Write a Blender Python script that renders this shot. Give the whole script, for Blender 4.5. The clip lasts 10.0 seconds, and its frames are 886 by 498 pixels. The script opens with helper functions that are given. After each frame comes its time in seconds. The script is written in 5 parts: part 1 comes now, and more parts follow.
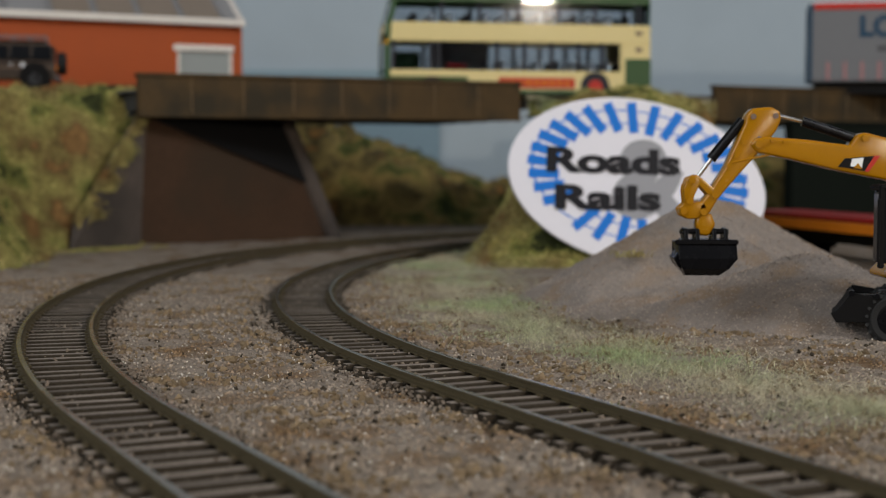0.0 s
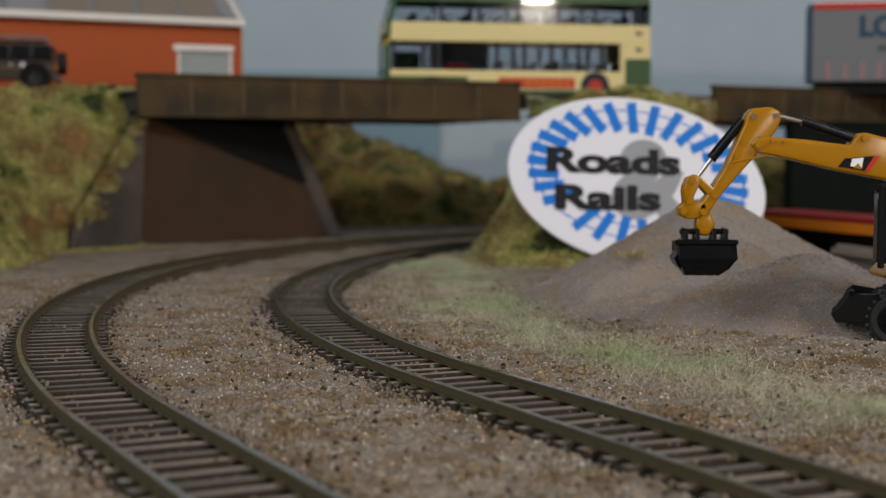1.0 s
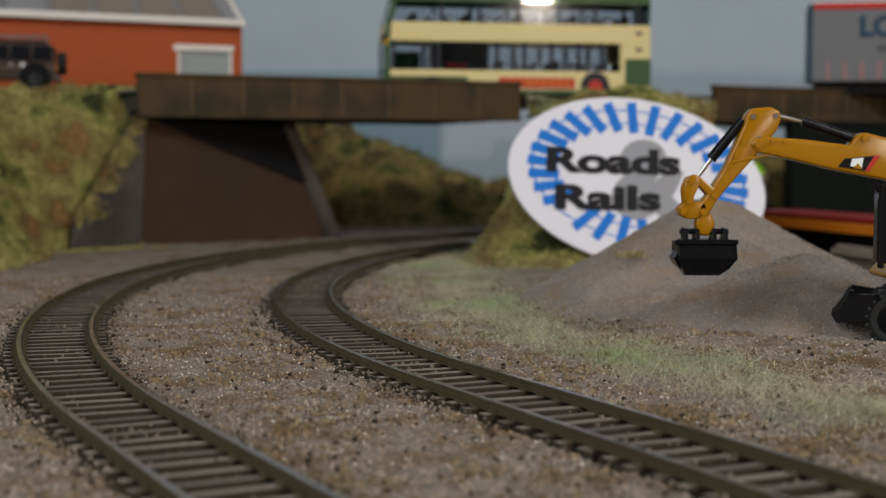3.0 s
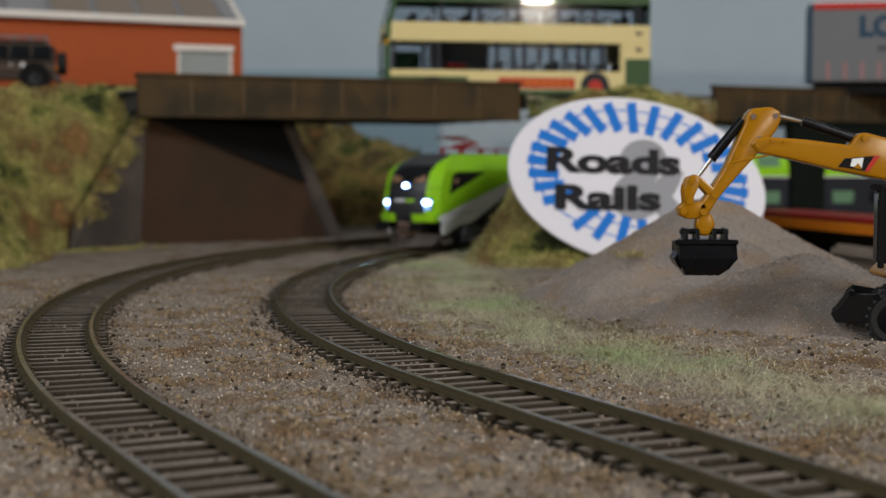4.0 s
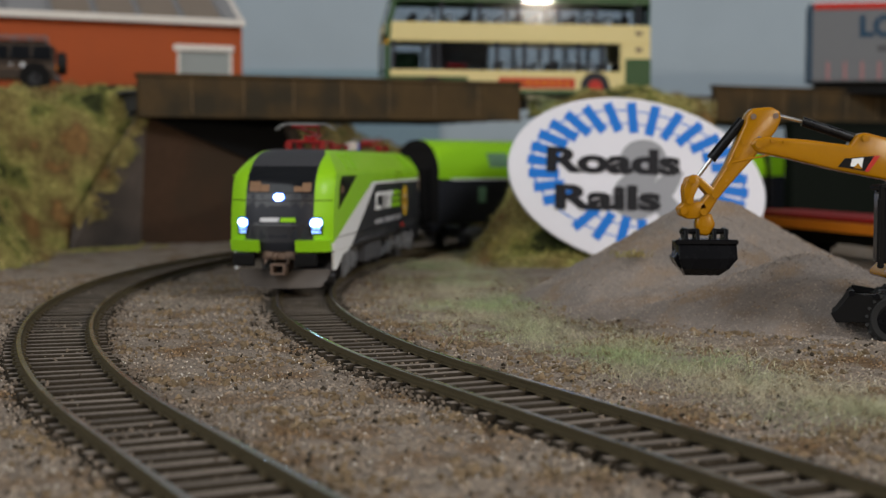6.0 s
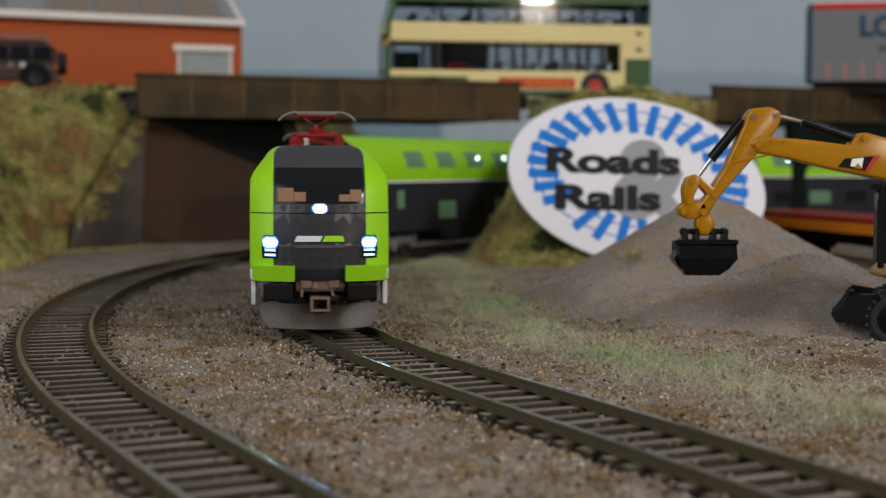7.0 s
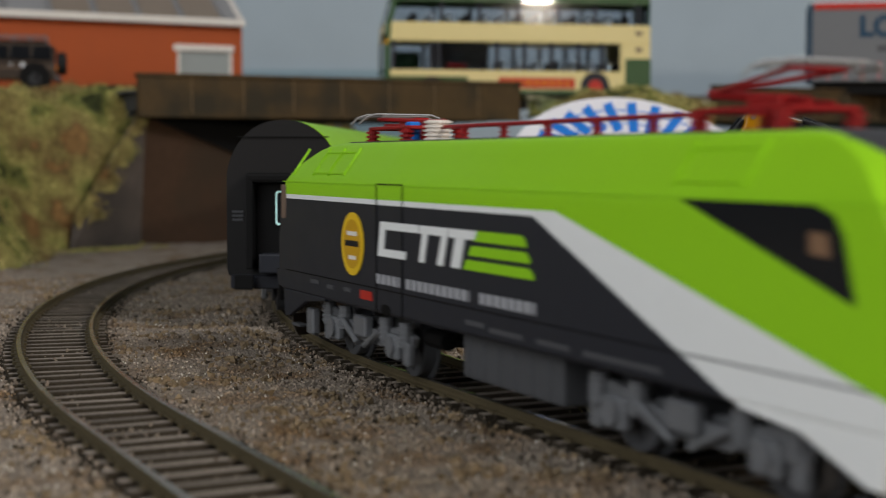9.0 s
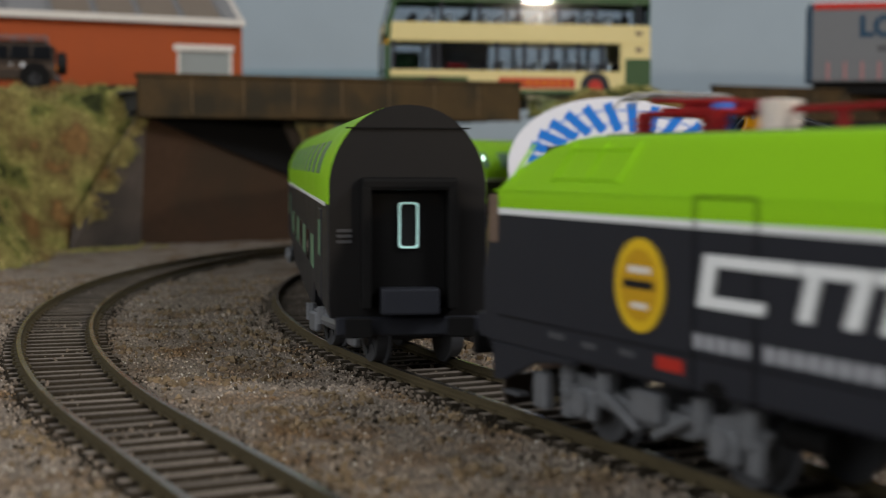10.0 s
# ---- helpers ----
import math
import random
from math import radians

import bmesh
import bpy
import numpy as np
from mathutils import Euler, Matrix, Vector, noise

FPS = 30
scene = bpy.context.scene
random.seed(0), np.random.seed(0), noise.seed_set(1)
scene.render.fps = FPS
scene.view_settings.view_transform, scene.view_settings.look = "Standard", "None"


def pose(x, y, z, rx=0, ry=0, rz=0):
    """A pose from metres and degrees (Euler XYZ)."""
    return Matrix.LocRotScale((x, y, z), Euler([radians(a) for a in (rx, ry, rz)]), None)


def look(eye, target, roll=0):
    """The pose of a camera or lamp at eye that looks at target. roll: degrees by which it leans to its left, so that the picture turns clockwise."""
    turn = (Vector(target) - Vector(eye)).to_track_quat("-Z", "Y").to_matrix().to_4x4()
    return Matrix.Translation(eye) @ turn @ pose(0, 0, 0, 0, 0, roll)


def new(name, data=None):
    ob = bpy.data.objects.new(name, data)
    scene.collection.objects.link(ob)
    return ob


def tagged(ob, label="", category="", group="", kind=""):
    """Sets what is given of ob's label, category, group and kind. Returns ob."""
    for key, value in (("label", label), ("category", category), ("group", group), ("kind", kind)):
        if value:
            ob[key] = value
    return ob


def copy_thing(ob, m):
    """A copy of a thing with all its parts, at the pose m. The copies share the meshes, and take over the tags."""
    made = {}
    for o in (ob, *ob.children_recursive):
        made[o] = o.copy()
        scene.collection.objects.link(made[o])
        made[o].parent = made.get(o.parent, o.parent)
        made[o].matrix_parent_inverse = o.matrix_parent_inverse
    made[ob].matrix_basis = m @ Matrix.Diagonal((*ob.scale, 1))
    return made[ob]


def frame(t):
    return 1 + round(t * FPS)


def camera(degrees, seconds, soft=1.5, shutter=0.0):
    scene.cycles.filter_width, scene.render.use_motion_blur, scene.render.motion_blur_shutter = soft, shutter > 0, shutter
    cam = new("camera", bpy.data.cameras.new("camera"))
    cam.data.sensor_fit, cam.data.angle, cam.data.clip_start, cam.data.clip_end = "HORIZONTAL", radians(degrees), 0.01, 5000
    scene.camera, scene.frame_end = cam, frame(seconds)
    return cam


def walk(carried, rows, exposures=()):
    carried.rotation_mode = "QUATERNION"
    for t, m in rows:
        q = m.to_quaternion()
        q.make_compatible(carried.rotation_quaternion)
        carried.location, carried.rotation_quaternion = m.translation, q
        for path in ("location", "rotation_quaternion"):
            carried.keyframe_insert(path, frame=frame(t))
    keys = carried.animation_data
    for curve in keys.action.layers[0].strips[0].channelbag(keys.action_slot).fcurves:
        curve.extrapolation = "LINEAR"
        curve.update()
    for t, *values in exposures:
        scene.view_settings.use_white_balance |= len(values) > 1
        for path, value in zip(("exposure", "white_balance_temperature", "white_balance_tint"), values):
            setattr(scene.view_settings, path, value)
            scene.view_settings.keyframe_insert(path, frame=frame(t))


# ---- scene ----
# ---------- camera ----------
MM = 0.001
RAIL = 4.5                       # rail top over the ground, mm
cam = camera(35.3, 10.0, soft=1.0, shutter=0.5)
EYE = pose(0, 0, 47.1 * MM, 90 - 3.565, 0, 0) @ pose(0, 0, 0, 0, 0, 0.16)
walk(cam, [(0.0, EYE), (10.0, EYE)], exposures=[(0.0, 0.0), (10.0, 0.0)])
cam.data.dof.use_dof = True
cam.data.dof.focus_distance = 0.315
cam.data.dof.aperture_fstop = 23

# ---------- light: a room with three unseen disc lamps ---
world = bpy.data.worlds.new("room_air")
scene.world = world
world.use_nodes = True
world.node_tree.nodes["Background"].inputs["Color"].default_value = (0.75, 0.85, 1.0, 1)
world.node_tree.nodes["Background"].inputs["Strength"].default_value = 0.05


def disc_lamp(x, y, z, tx, ty, size, watts, color):
    data = bpy.data.lights.new("disc_lamp", "AREA")
    data.shape, data.size, data.energy, data.color = "DISK", size, watts, color
    ob = new("disc_lamp", data)
    ob.matrix_world = look((x, y, z), (tx, ty, 0.0))
    return ob


# key from the right, set by the shadows on wall and ground
disc_lamp(0.97, -0.22, 0.90, 0.0, 0.50, 0.34, 10.4, (0.96, 0.98, 1.0))
# broad fill added on the left to brighten the train's side; no known source
disc_lamp(-0.90, -0.60, 0.75, 0.0, 0.45, 1.60, 16.0, (0.93, 0.97, 1.0))
# low warm lamp, set by its mirror image in the bus windows
disc_lamp(0.752, -1.00, 0.353, 0.0, 0.7, 0.06, 6.0, (1.0, 0.85, 0.68))

# ---------- materials ----------


def mat(name, color, rough=0.6, metal=0.0, vary=0.15, scale=150.0, bump=0.0, bscale=800.0, tint=None, emit=0.0, coat=0.0,
        rand=0.0, spec=0.2, tmix=0.5, patches=()):
    """A surface with two scales of variation; scale is in waves a metre, bump in millimetres."""
    m = bpy.data.materials.new(name)
    m.use_nodes = True
    nt = m.node_tree
    b = nt.nodes["Principled BSDF"]
    b.inputs["Roughness"].default_value = rough
    b.inputs["Metallic"].default_value = metal
    b.inputs["Coat Weight"].default_value = coat
    b.inputs["Specular IOR Level"].default_value = spec
    if emit:
        b.inputs["Emission Color"].default_value = (*color, 1)
        b.inputs["Emission Strength"].default_value = emit
    co = nt.nodes.new("ShaderNodeTexCoord")

    def noise_node(s, detail):
        n = nt.nodes.new("ShaderNodeTexNoise")
        n.inputs["Scale"].default_value = s
        n.inputs["Detail"].default_value = detail
        nt.links.new(co.outputs["Object"], n.inputs["Vector"])
        return n

    def mix(kind, fac, a, c):
        n = nt.nodes.new("ShaderNodeMix")
        n.data_type, n.blend_type = "RGBA", kind
        for k, v in ((0, fac), (6, a), (7, c)):
            if isinstance(v, (int, float)):
                n.inputs[k].default_value = v
            elif isinstance(v, tuple):
                n.inputs[k].default_value = (*v, 1)
            else:
                nt.links.new(v, n.inputs[k])
        return n.outputs[2]

    big, fine = noise_node(scale, 3.0), noise_node(scale * 7, 2.0)
    dark = tuple(c * (1 - vary) for c in color)
    light = tuple(min(1, c * (1 + vary)) for c in color)
    col = mix("MIX", big.outputs["Fac"], dark, light)
    col = mix("MIX", 0.5, col, mix("MIX", fine.outputs["Fac"], dark, light))
    if patches:
        pr = nt.nodes.new("ShaderNodeValToRGB")
        el = pr.color_ramp.elements
        for i, c in enumerate(patches):
            e = el[i] if i < 2 else el.new(0.5)
            e.position = 0.34 + 0.30 * i / (len(patches) - 1)
            e.color = (*c, 1)
        nt.links.new(noise_node(scale, 4.0).outputs["Fac"], pr.inputs["Fac"])
        grey = mix("MIX", fine.outputs["Fac"], (1 - vary,) * 3, (1 + vary,) * 3)
        col = mix("MULTIPLY", 1.0, pr.outputs["Color"], grey)
    if tint:
        ramp = nt.nodes.new("ShaderNodeValToRGB")
        ramp.color_ramp.elements[0].position = 0.62 - tmix * 0.3
        ramp.color_ramp.elements[1].position = 0.78 - tmix * 0.3
        nt.links.new(noise_node(scale * 0.45, 4.0).outputs["Fac"], ramp.inputs["Fac"])
        col = mix("MIX", ramp.outputs["Color"], col, tint)
    if rand:
        info = nt.nodes.new("ShaderNodeObjectInfo" if rand > 0 else "ShaderNodeNewGeometry")
        hsv = nt.nodes.new("ShaderNodeHueSaturation")
        mr = nt.nodes.new("ShaderNodeMapRange")
        mr.inputs["To Min"].default_value, mr.inputs["To Max"].default_value = 1 - abs(rand), 1 + abs(rand)
        nt.links.new(info.outputs["Random" if rand > 0 else "Random Per Island"], mr.inputs["Value"])
        nt.links.new(mr.outputs["Result"], hsv.inputs["Value"])
        nt.links.new(col, hsv.inputs["Color"])
        col = hsv.outputs["Color"]
    nt.links.new(col, b.inputs["Base Color"])
    rr = nt.nodes.new("ShaderNodeMapRange")
    rr.inputs["To Min"].default_value, rr.inputs["To Max"].default_value = max(0, rough - 0.08), min(1, rough + 0.1)
    nt.links.new(big.outputs["Fac"], rr.inputs["Value"])
    nt.links.new(rr.outputs["Result"], b.inputs["Roughness"])
    if bump:
        bp = nt.nodes.new("ShaderNodeBump")
        bp.inputs["Distance"].default_value = bump * MM
        bp.inputs["Strength"].default_value = 1.0
        nt.links.new(noise_node(bscale, 4.0).outputs["Fac"], bp.inputs["Height"])
        nt.links.new(bp.outputs["Normal"], b.inputs["Normal"])
    return m


def clear_glass(name, color):
    m = bpy.data.materials.new(name)
    m.use_nodes = True
    b = m.node_tree.nodes["Principled BSDF"]
    b.inputs["Base Color"].default_value = (*color, 1)
    b.inputs["Transmission Weight"].default_value = 1.0
    b.inputs["Roughness"].default_value = 0.09
    b.inputs["IOR"].default_value = 1.09
    return m


M = {
    "ground": mat("ground_cover", (0.25, 0.205, 0.165), 0.95, 0, 0.55, 130, 1.0, 1500, tint=(0.16, 0.10, 0.055), tmix=0.35),
    "crumb": mat("cork_crumb", (0.29, 0.236, 0.186), 0.9, 0, 0.3, 130, 0, rand=-0.44, tint=(0.22, 0.14, 0.075), tmix=0.45),
    "flake": mat("brown_cork_flake", (0.185, 0.132, 0.078), 0.9, 0, 0.3, 200, 0, rand=-0.35),
    "glint": mat("pale_glint_speck", (0.62, 0.56, 0.48), 0.4, 0, 0.2, 200, 0, rand=-0.3, spec=0.5),
    "spill": mat("dusty_ballast", (0.17, 0.135, 0.105), 0.95, 0, 0.35, 130, 0, rand=-0.55),
    "dirt": mat("trackbed_brown", (0.040, 0.031, 0.021), 0.95, 0, 0.35, 90, 0.6, 900),
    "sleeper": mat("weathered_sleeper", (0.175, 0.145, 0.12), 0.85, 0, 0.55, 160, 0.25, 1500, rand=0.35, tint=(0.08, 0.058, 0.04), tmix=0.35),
    "rail": mat("rusty_rail_side", (0.085, 0.066, 0.036), 0.7, 0.2, 0.3, 200, 0.1, 1500),
    "railhead": mat("worn_rail_head", (0.52, 0.48, 0.42), 0.2, 0.95, 0.35, 60, tint=(0.16, 0.125, 0.08), tmix=0.3),
    "girder": mat("brown_stained_girder", (0.068, 0.041, 0.016), 0.7, 0, 0.6, 75, 0.3, 400, tint=(0.032, 0.024, 0.013), tmix=0.45),
    "seam": mat("worn_girder_seam", (0.14, 0.09, 0.045), 0.7, 0, 0.4, 90),
    "deck": mat("sooty_deck", (0.05, 0.048, 0.045), 0.9, 0, 0.3, 50, 0.2, 600),
    "abut": mat("painted_abutment", (0.062, 0.034, 0.02), 0.85, 0, 0.4, 40, 0.3, 500, tint=(0.05, 0.032, 0.02)),
    # near black, for the deck shadow painted onto the abutment face
    "soot": mat("painted_deck_shadow", (0.008, 0.0076, 0.008), 0.9, 0, 0.35, 60, 0.2, 500),
    "moss": mat("moss_ground", (0.17, 0.15, 0.055), 0.95, 0, 0.6, 42, 1.8, 300,
                patches=((0.03, 0.035, 0.012), (0.15, 0.15, 0.04), (0.24, 0.21, 0.065), (0.21, 0.15, 0.052), (0.18, 0.10, 0.036), (0.13, 0.085, 0.032))),
    "mosstuft": mat("moss_tuft", (0.33, 0.31, 0.12), 0.95, 0, 0.55, 42, 0, rand=-0.4,
                    patches=((0.06, 0.07, 0.02), (0.27, 0.27, 0.075), (0.40, 0.35, 0.13), (0.36, 0.27, 0.10), (0.27, 0.15, 0.055), (0.18, 0.12, 0.05))),
    "straw": mat("straw_grass", (0.47, 0.42, 0.29), 0.6, 0, 0.3, 40, 0, tint=(0.33, 0.41, 0.20), tmix=0.47, rand=-0.5),
    "strawpale": mat("pale_dry_fibre", (0.62, 0.56, 0.40), 0.45, 0, 0.2, 60, 0, rand=-0.4, spec=0.4),
    "gravel": mat("gravel_heap", (0.235, 0.198, 0.172), 0.95, 0, 0.45, 160, 0.6, 1100, tint=(0.25, 0.18, 0.125), tmix=0.4),
    "grain": mat("gravel_grain", (0.285, 0.236, 0.20), 0.95, 0, 0.3, 120, 0, rand=-0.38, tint=(0.27, 0.18, 0.11), tmix=0.3),
    "sky": mat("painted_sky", (0.395, 0.46, 0.51), 0.9, 0, 0.09, 4),
    "skydeep": mat("painted_sky_deep", (0.27, 0.37, 0.43), 0.9, 0, 0.07, 5),
    "room": mat("room_plaster", (0.30, 0.30, 0.30), 0.9, 0, 0.06, 3),
    "asphalt": mat("road_asphalt", (0.09, 0.088, 0.085), 0.9, 0, 0.25, 60, 0.2, 900),
    "brick": mat("red_brick_paper", (0.37, 0.078, 0.023), 0.75, 0, 0.12, 80, 0.1, 900),
    "cream": mat("cream_trim", (0.72, 0.66, 0.6), 0.6, 0, 0.08, 80),
    "slate": mat("grey_roof_sheet", (0.27, 0.265, 0.27), 0.6, 0, 0.1, 60),
    "brownpane": mat("brown_roof_light", (0.24, 0.19, 0.15), 0.45, 0, 0.15, 60),
    "greyglass": mat("grey_window", (0.28, 0.30, 0.29), 0.3, 0, 0.1, 60),
    "black": mat("black_plastic", (0.005, 0.005, 0.006), 0.26, 0, 0.2, 200, spec=0.14),
    "matblack": mat("matt_black", (0.006, 0.0056, 0.0056), 0.6, 0, 0.2, 200, spec=0.1),
    "tyre": mat("rubber_tyre", (0.018, 0.018, 0.018), 0.7, 0, 0.2, 300, 0.1, 1500),
    "yellow": mat("machine_yellow", (0.34, 0.145, 0.001), 0.24, 0, 0.12, 120, 0.02, 700, coat=0.25, spec=0.3),
    "steel": mat("bright_steel", (0.6, 0.6, 0.6), 0.25, 1.0, 0.1, 200),
    "bowsteel": mat("dull_bow_metal", (0.24, 0.235, 0.23), 0.5, 0.6, 0.2, 200),
    "red": mat("red_paint", (0.45, 0.03, 0.02), 0.45, 0, 0.15, 150),
    "orange": mat("orange_paint", (0.6, 0.17, 0.01), 0.45, 0, 0.15, 150),
    "white": mat("white_paint", (0.78, 0.78, 0.77), 0.4, 0, 0.04, 120),
    "board": mat("white_sign_board", (0.74, 0.72, 0.77), 0.4, 0, 0.03, 60),
    "blue": mat("sign_blue", (0.012, 0.17, 0.60), 0.45, 0, 0.05, 60),
    "ink": mat("sign_ink", (0.012, 0.012, 0.016), 0.45, 0, 0.1, 60),
    "greyink": mat("sign_grey", (0.30, 0.30, 0.32), 0.45, 0, 0.04, 60),
    "green": mat("lime_green_paint", (0.28, 0.58, 0.013), 0.42, 0, 0.03, 60, coat=0.08),
    "anth": mat("anthracite_paint", (0.022, 0.023, 0.029), 0.42, 0, 0.1, 90),
    "panel": mat("glossy_anthracite", (0.024, 0.023, 0.026), 0.3, 0, 0.1, 90, spec=0.5),
    "plough": mat("brown_grey_guard", (0.085, 0.07, 0.06), 0.45, 0, 0.3, 200),
    "roofgrey": mat("dark_grey_roof", (0.05, 0.05, 0.055), 0.55, 0, 0.1, 90),
    "coachend": mat("dark_brown_grey_end", (0.009, 0.008, 0.008), 0.55, 0, 0.12, 90),
    "glass": mat("dark_glass", (0.010, 0.011, 0.013), 0.12, 0, 0.05, 60, spec=0.3),
    "screen": mat("cab_windscreen", (0.010, 0.011, 0.013), 0.16, 0, 0.05, 60, spec=0.3),
    "lampring": mat("blue_lamp_glow", (0.08, 0.22, 1.0), 0.3, 0, 0.0, 60, emit=0.8),
    "bogie": mat("grey_bogie", (0.135, 0.137, 0.145), 0.36, 0, 0.45, 260, spec=0.5),
    "tank": mat("grey_underfloor", (0.068, 0.068, 0.073), 0.55, 0, 0.2, 220),
    "brownsteel": mat("brown_steel", (0.17, 0.115, 0.085), 0.55, 0, 0.3, 200),
    "lamp": mat("headlamp", (0.36, 0.60, 1.0), 0.3, 0, 0.0, 60, emit=30.0),
    "lamp2": mat("blue_lamp", (0.25, 0.45, 1.0), 0.3, 0, 0.0, 60, emit=2.5),
    "saloon": mat("saloon_lamp", (0.75, 1.0, 0.85), 0.3, 0, 0.0, 60, emit=6.0),
    "litpane": mat("lit_pane", (0.12, 0.22, 0.13), 0.32, 0, 0.5, 90, emit=0.06),
    "saloon_frame": mat("glowing_edge_frame", (0.5, 0.78, 0.74), 0.3, 0, 0.0, 60, emit=0.3),
    "clear": clear_glass("tinted_glass", (0.72, 0.76, 0.80)),
    "dull": mat("dull_dark_interior", (0.03, 0.03, 0.035), 0.8, 0, 0.2, 100),
    "stair": mat("grey_stair_panel", (0.09, 0.085, 0.085), 0.7, 0, 0.2, 100),
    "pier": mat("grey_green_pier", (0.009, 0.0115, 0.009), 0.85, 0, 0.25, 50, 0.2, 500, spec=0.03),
    "tan": mat("cab_tan", (0.22, 0.125, 0.07), 0.6, 0, 0.1, 90),
    "gold": mat("gold_badge", (0.75, 0.48, 0.02), 0.4, 0, 0.12, 200),
    "gold2": mat("deep_gold", (0.55, 0.30, 0.015), 0.4, 0, 0.12, 200),
    "caption": mat("grey_caption", (0.36, 0.36, 0.38), 0.45, 0, 0.1, 200),
    "silver": mat("silver_letters", (0.6, 0.6, 0.62), 0.4, 0, 0.05, 90),
    "redins": mat("red_insulator", (0.27, 0.014, 0.014), 0.35, 0, 0.2, 200),
    "busgreen": mat("bus_dark_green", (0.018, 0.065, 0.016), 0.3, 0, 0.1, 60, coat=0.4),
    "buscream": mat("bus_cream", (0.66, 0.54, 0.25), 0.36, 0, 0.05, 60, coat=0.05),
    "seat": mat("pale_seat_glow", (0.55, 0.58, 0.62), 0.5, 0, 0.3, 90),
    "amber": mat("amber_lamp", (1.0, 0.45, 0.03), 0.3, 0, 0.0, 60, emit=1.2),
    "lorry": mat("grey_lorry_side", (0.15, 0.152, 0.16), 0.5, 0, 0.06, 20),
    "lorryblue": mat("lorry_blue", (0.008, 0.045, 0.09), 0.45, 0, 0.05, 60),
    "pink": mat("faded_red_bars", (0.34, 0.16, 0.16), 0.5, 0, 0.1, 60),
    "jeep": mat("brown_jeep_paint", (0.045, 0.032, 0.024), 0.35, 0, 0.2, 120, coat=0.4),
    "hedge": mat("dry_hedge", (0.15, 0.10, 0.045), 0.95, 0, 0.6, 30, 1.6, 300, rand=-0.3,
                 patches=((0.03, 0.045, 0.016), (0.115, 0.125, 0.034), (0.30, 0.22, 0.075), (0.24, 0.13, 0.042), (0.06, 0.05, 0.022))),
    "abutgrey": mat("weathered_grey_abutment", (0.10, 0.08, 0.068), 0.85, 0, 0.4, 40, 0.3, 500, tint=(0.06, 0.05, 0.044)),
}

# ---------- mesh helpers, in millimetres ----------


def link(name, bm, material, parent=None, label="", smooth=False):
    me = bpy.data.meshes.new(name)
    bmesh.ops.scale(bm, vec=(MM, MM, MM), verts=bm.verts)
    if smooth:
        for f in bm.faces:
            f.smooth = True
        for e in bm.edges:
            e.smooth = len(e.link_faces) == 2 and e.calc_face_angle(0) < radians(27)
    bm.to_mesh(me)
    bm.free()
    for m in material if isinstance(material, (list, tuple)) else [material]:
        me.materials.append(M[m])
    ob = new(name, me)
    if parent:
        ob.parent = parent
    if label:
        ob["label"] = label
    return ob


def part(name, bm, material, parent, label="", smooth=False):
    return link(name, bm, material, parent, label, smooth)


def thing(name, m, label, category, group="", kind=""):
    ob = new(name)
    ob.empty_display_size = 0.005
    ob.matrix_world = m
    return tagged(ob, label, category, group, kind)


def at(x, y, z, rx=0, ry=0, rz=0):
    return pose(x * MM, y * MM, z * MM, rx, ry, rz)


def box(x0, x1, y0, y1, z0, z1, bevel=0.0, bm=None, seg=1):
    own = bmesh.new()
    vs = [own.verts.new((x, y, z)) for x in (x0, x1) for y in (y0, y1) for z in (z0, z1)]
    for q in ((0, 1, 3, 2), (4, 6, 7, 5), (0, 4, 5, 1), (2, 3, 7, 6), (0, 2, 6, 4), (1, 5, 7, 3)):
        own.faces.new([vs[i] for i in q])
    if bevel:
        bmesh.ops.bevel(own, geom=own.edges[:], offset=bevel, segments=seg, affect="EDGES", profile=0.6)
    return join(bm, own)


def join(bm, own):
    if bm is None:
        return own
    tmp = bpy.data.meshes.new("tmp")
    own.to_mesh(tmp)
    own.free()
    bm.from_mesh(tmp)
    bpy.data.meshes.remove(tmp)
    return bm


def rod(a, b, r, bm=None, n=10, r2=None, caps=True):
    own = bmesh.new()
    a, b = Vector(a), Vector(b)
    d = b - a
    bmesh.ops.create_cone(own, cap_ends=caps, segments=n, radius1=r, radius2=r if r2 is None else r2, depth=d.length)
    bmesh.ops.transform(own, matrix=Matrix.Translation((a + b) / 2) @ d.to_track_quat("Z", "Y").to_matrix().to_4x4(), verts=own.verts)
    return join(bm, own)


def plate(points, y0, y1, bevel=0.0, bm=None, axis="y", seg=2):
    """A flat shape of that outline in x and z, from y0 to y1."""
    own = bmesh.new()
    sw = {"y": lambda p, d: (p[0], d, p[1]), "z": lambda p, d: (p[0], p[1], d), "x": lambda p, d: (d, p[0], p[1])}[axis]
    f = own.faces.new([own.verts.new(sw(p, y0)) for p in points])
    ex = bmesh.ops.extrude_face_region(own, geom=[f])
    off = Vector(sw((0, 0), y1 - y0))
    bmesh.ops.translate(own, vec=off, verts=[g for g in ex["geom"] if isinstance(g, bmesh.types.BMVert)])
    bmesh.ops.recalc_face_normals(own, faces=own.faces[:])
    if bevel:
        bmesh.ops.bevel(own, geom=own.edges[:], offset=bevel, segments=seg, affect="EDGES", profile=0.5)
    return join(bm, own)


def ellipse(cx, cz, rx, rz, n=32, turn=0.0):
    c, s = math.cos(turn), math.sin(turn)
    out = []
    for i in range(n):
        a = 2 * math.pi * i / n
        u, v = rx * math.cos(a), rz * math.sin(a)
        out.append((cx + c * u - s * v, cz + s * u + c * v))
    return out


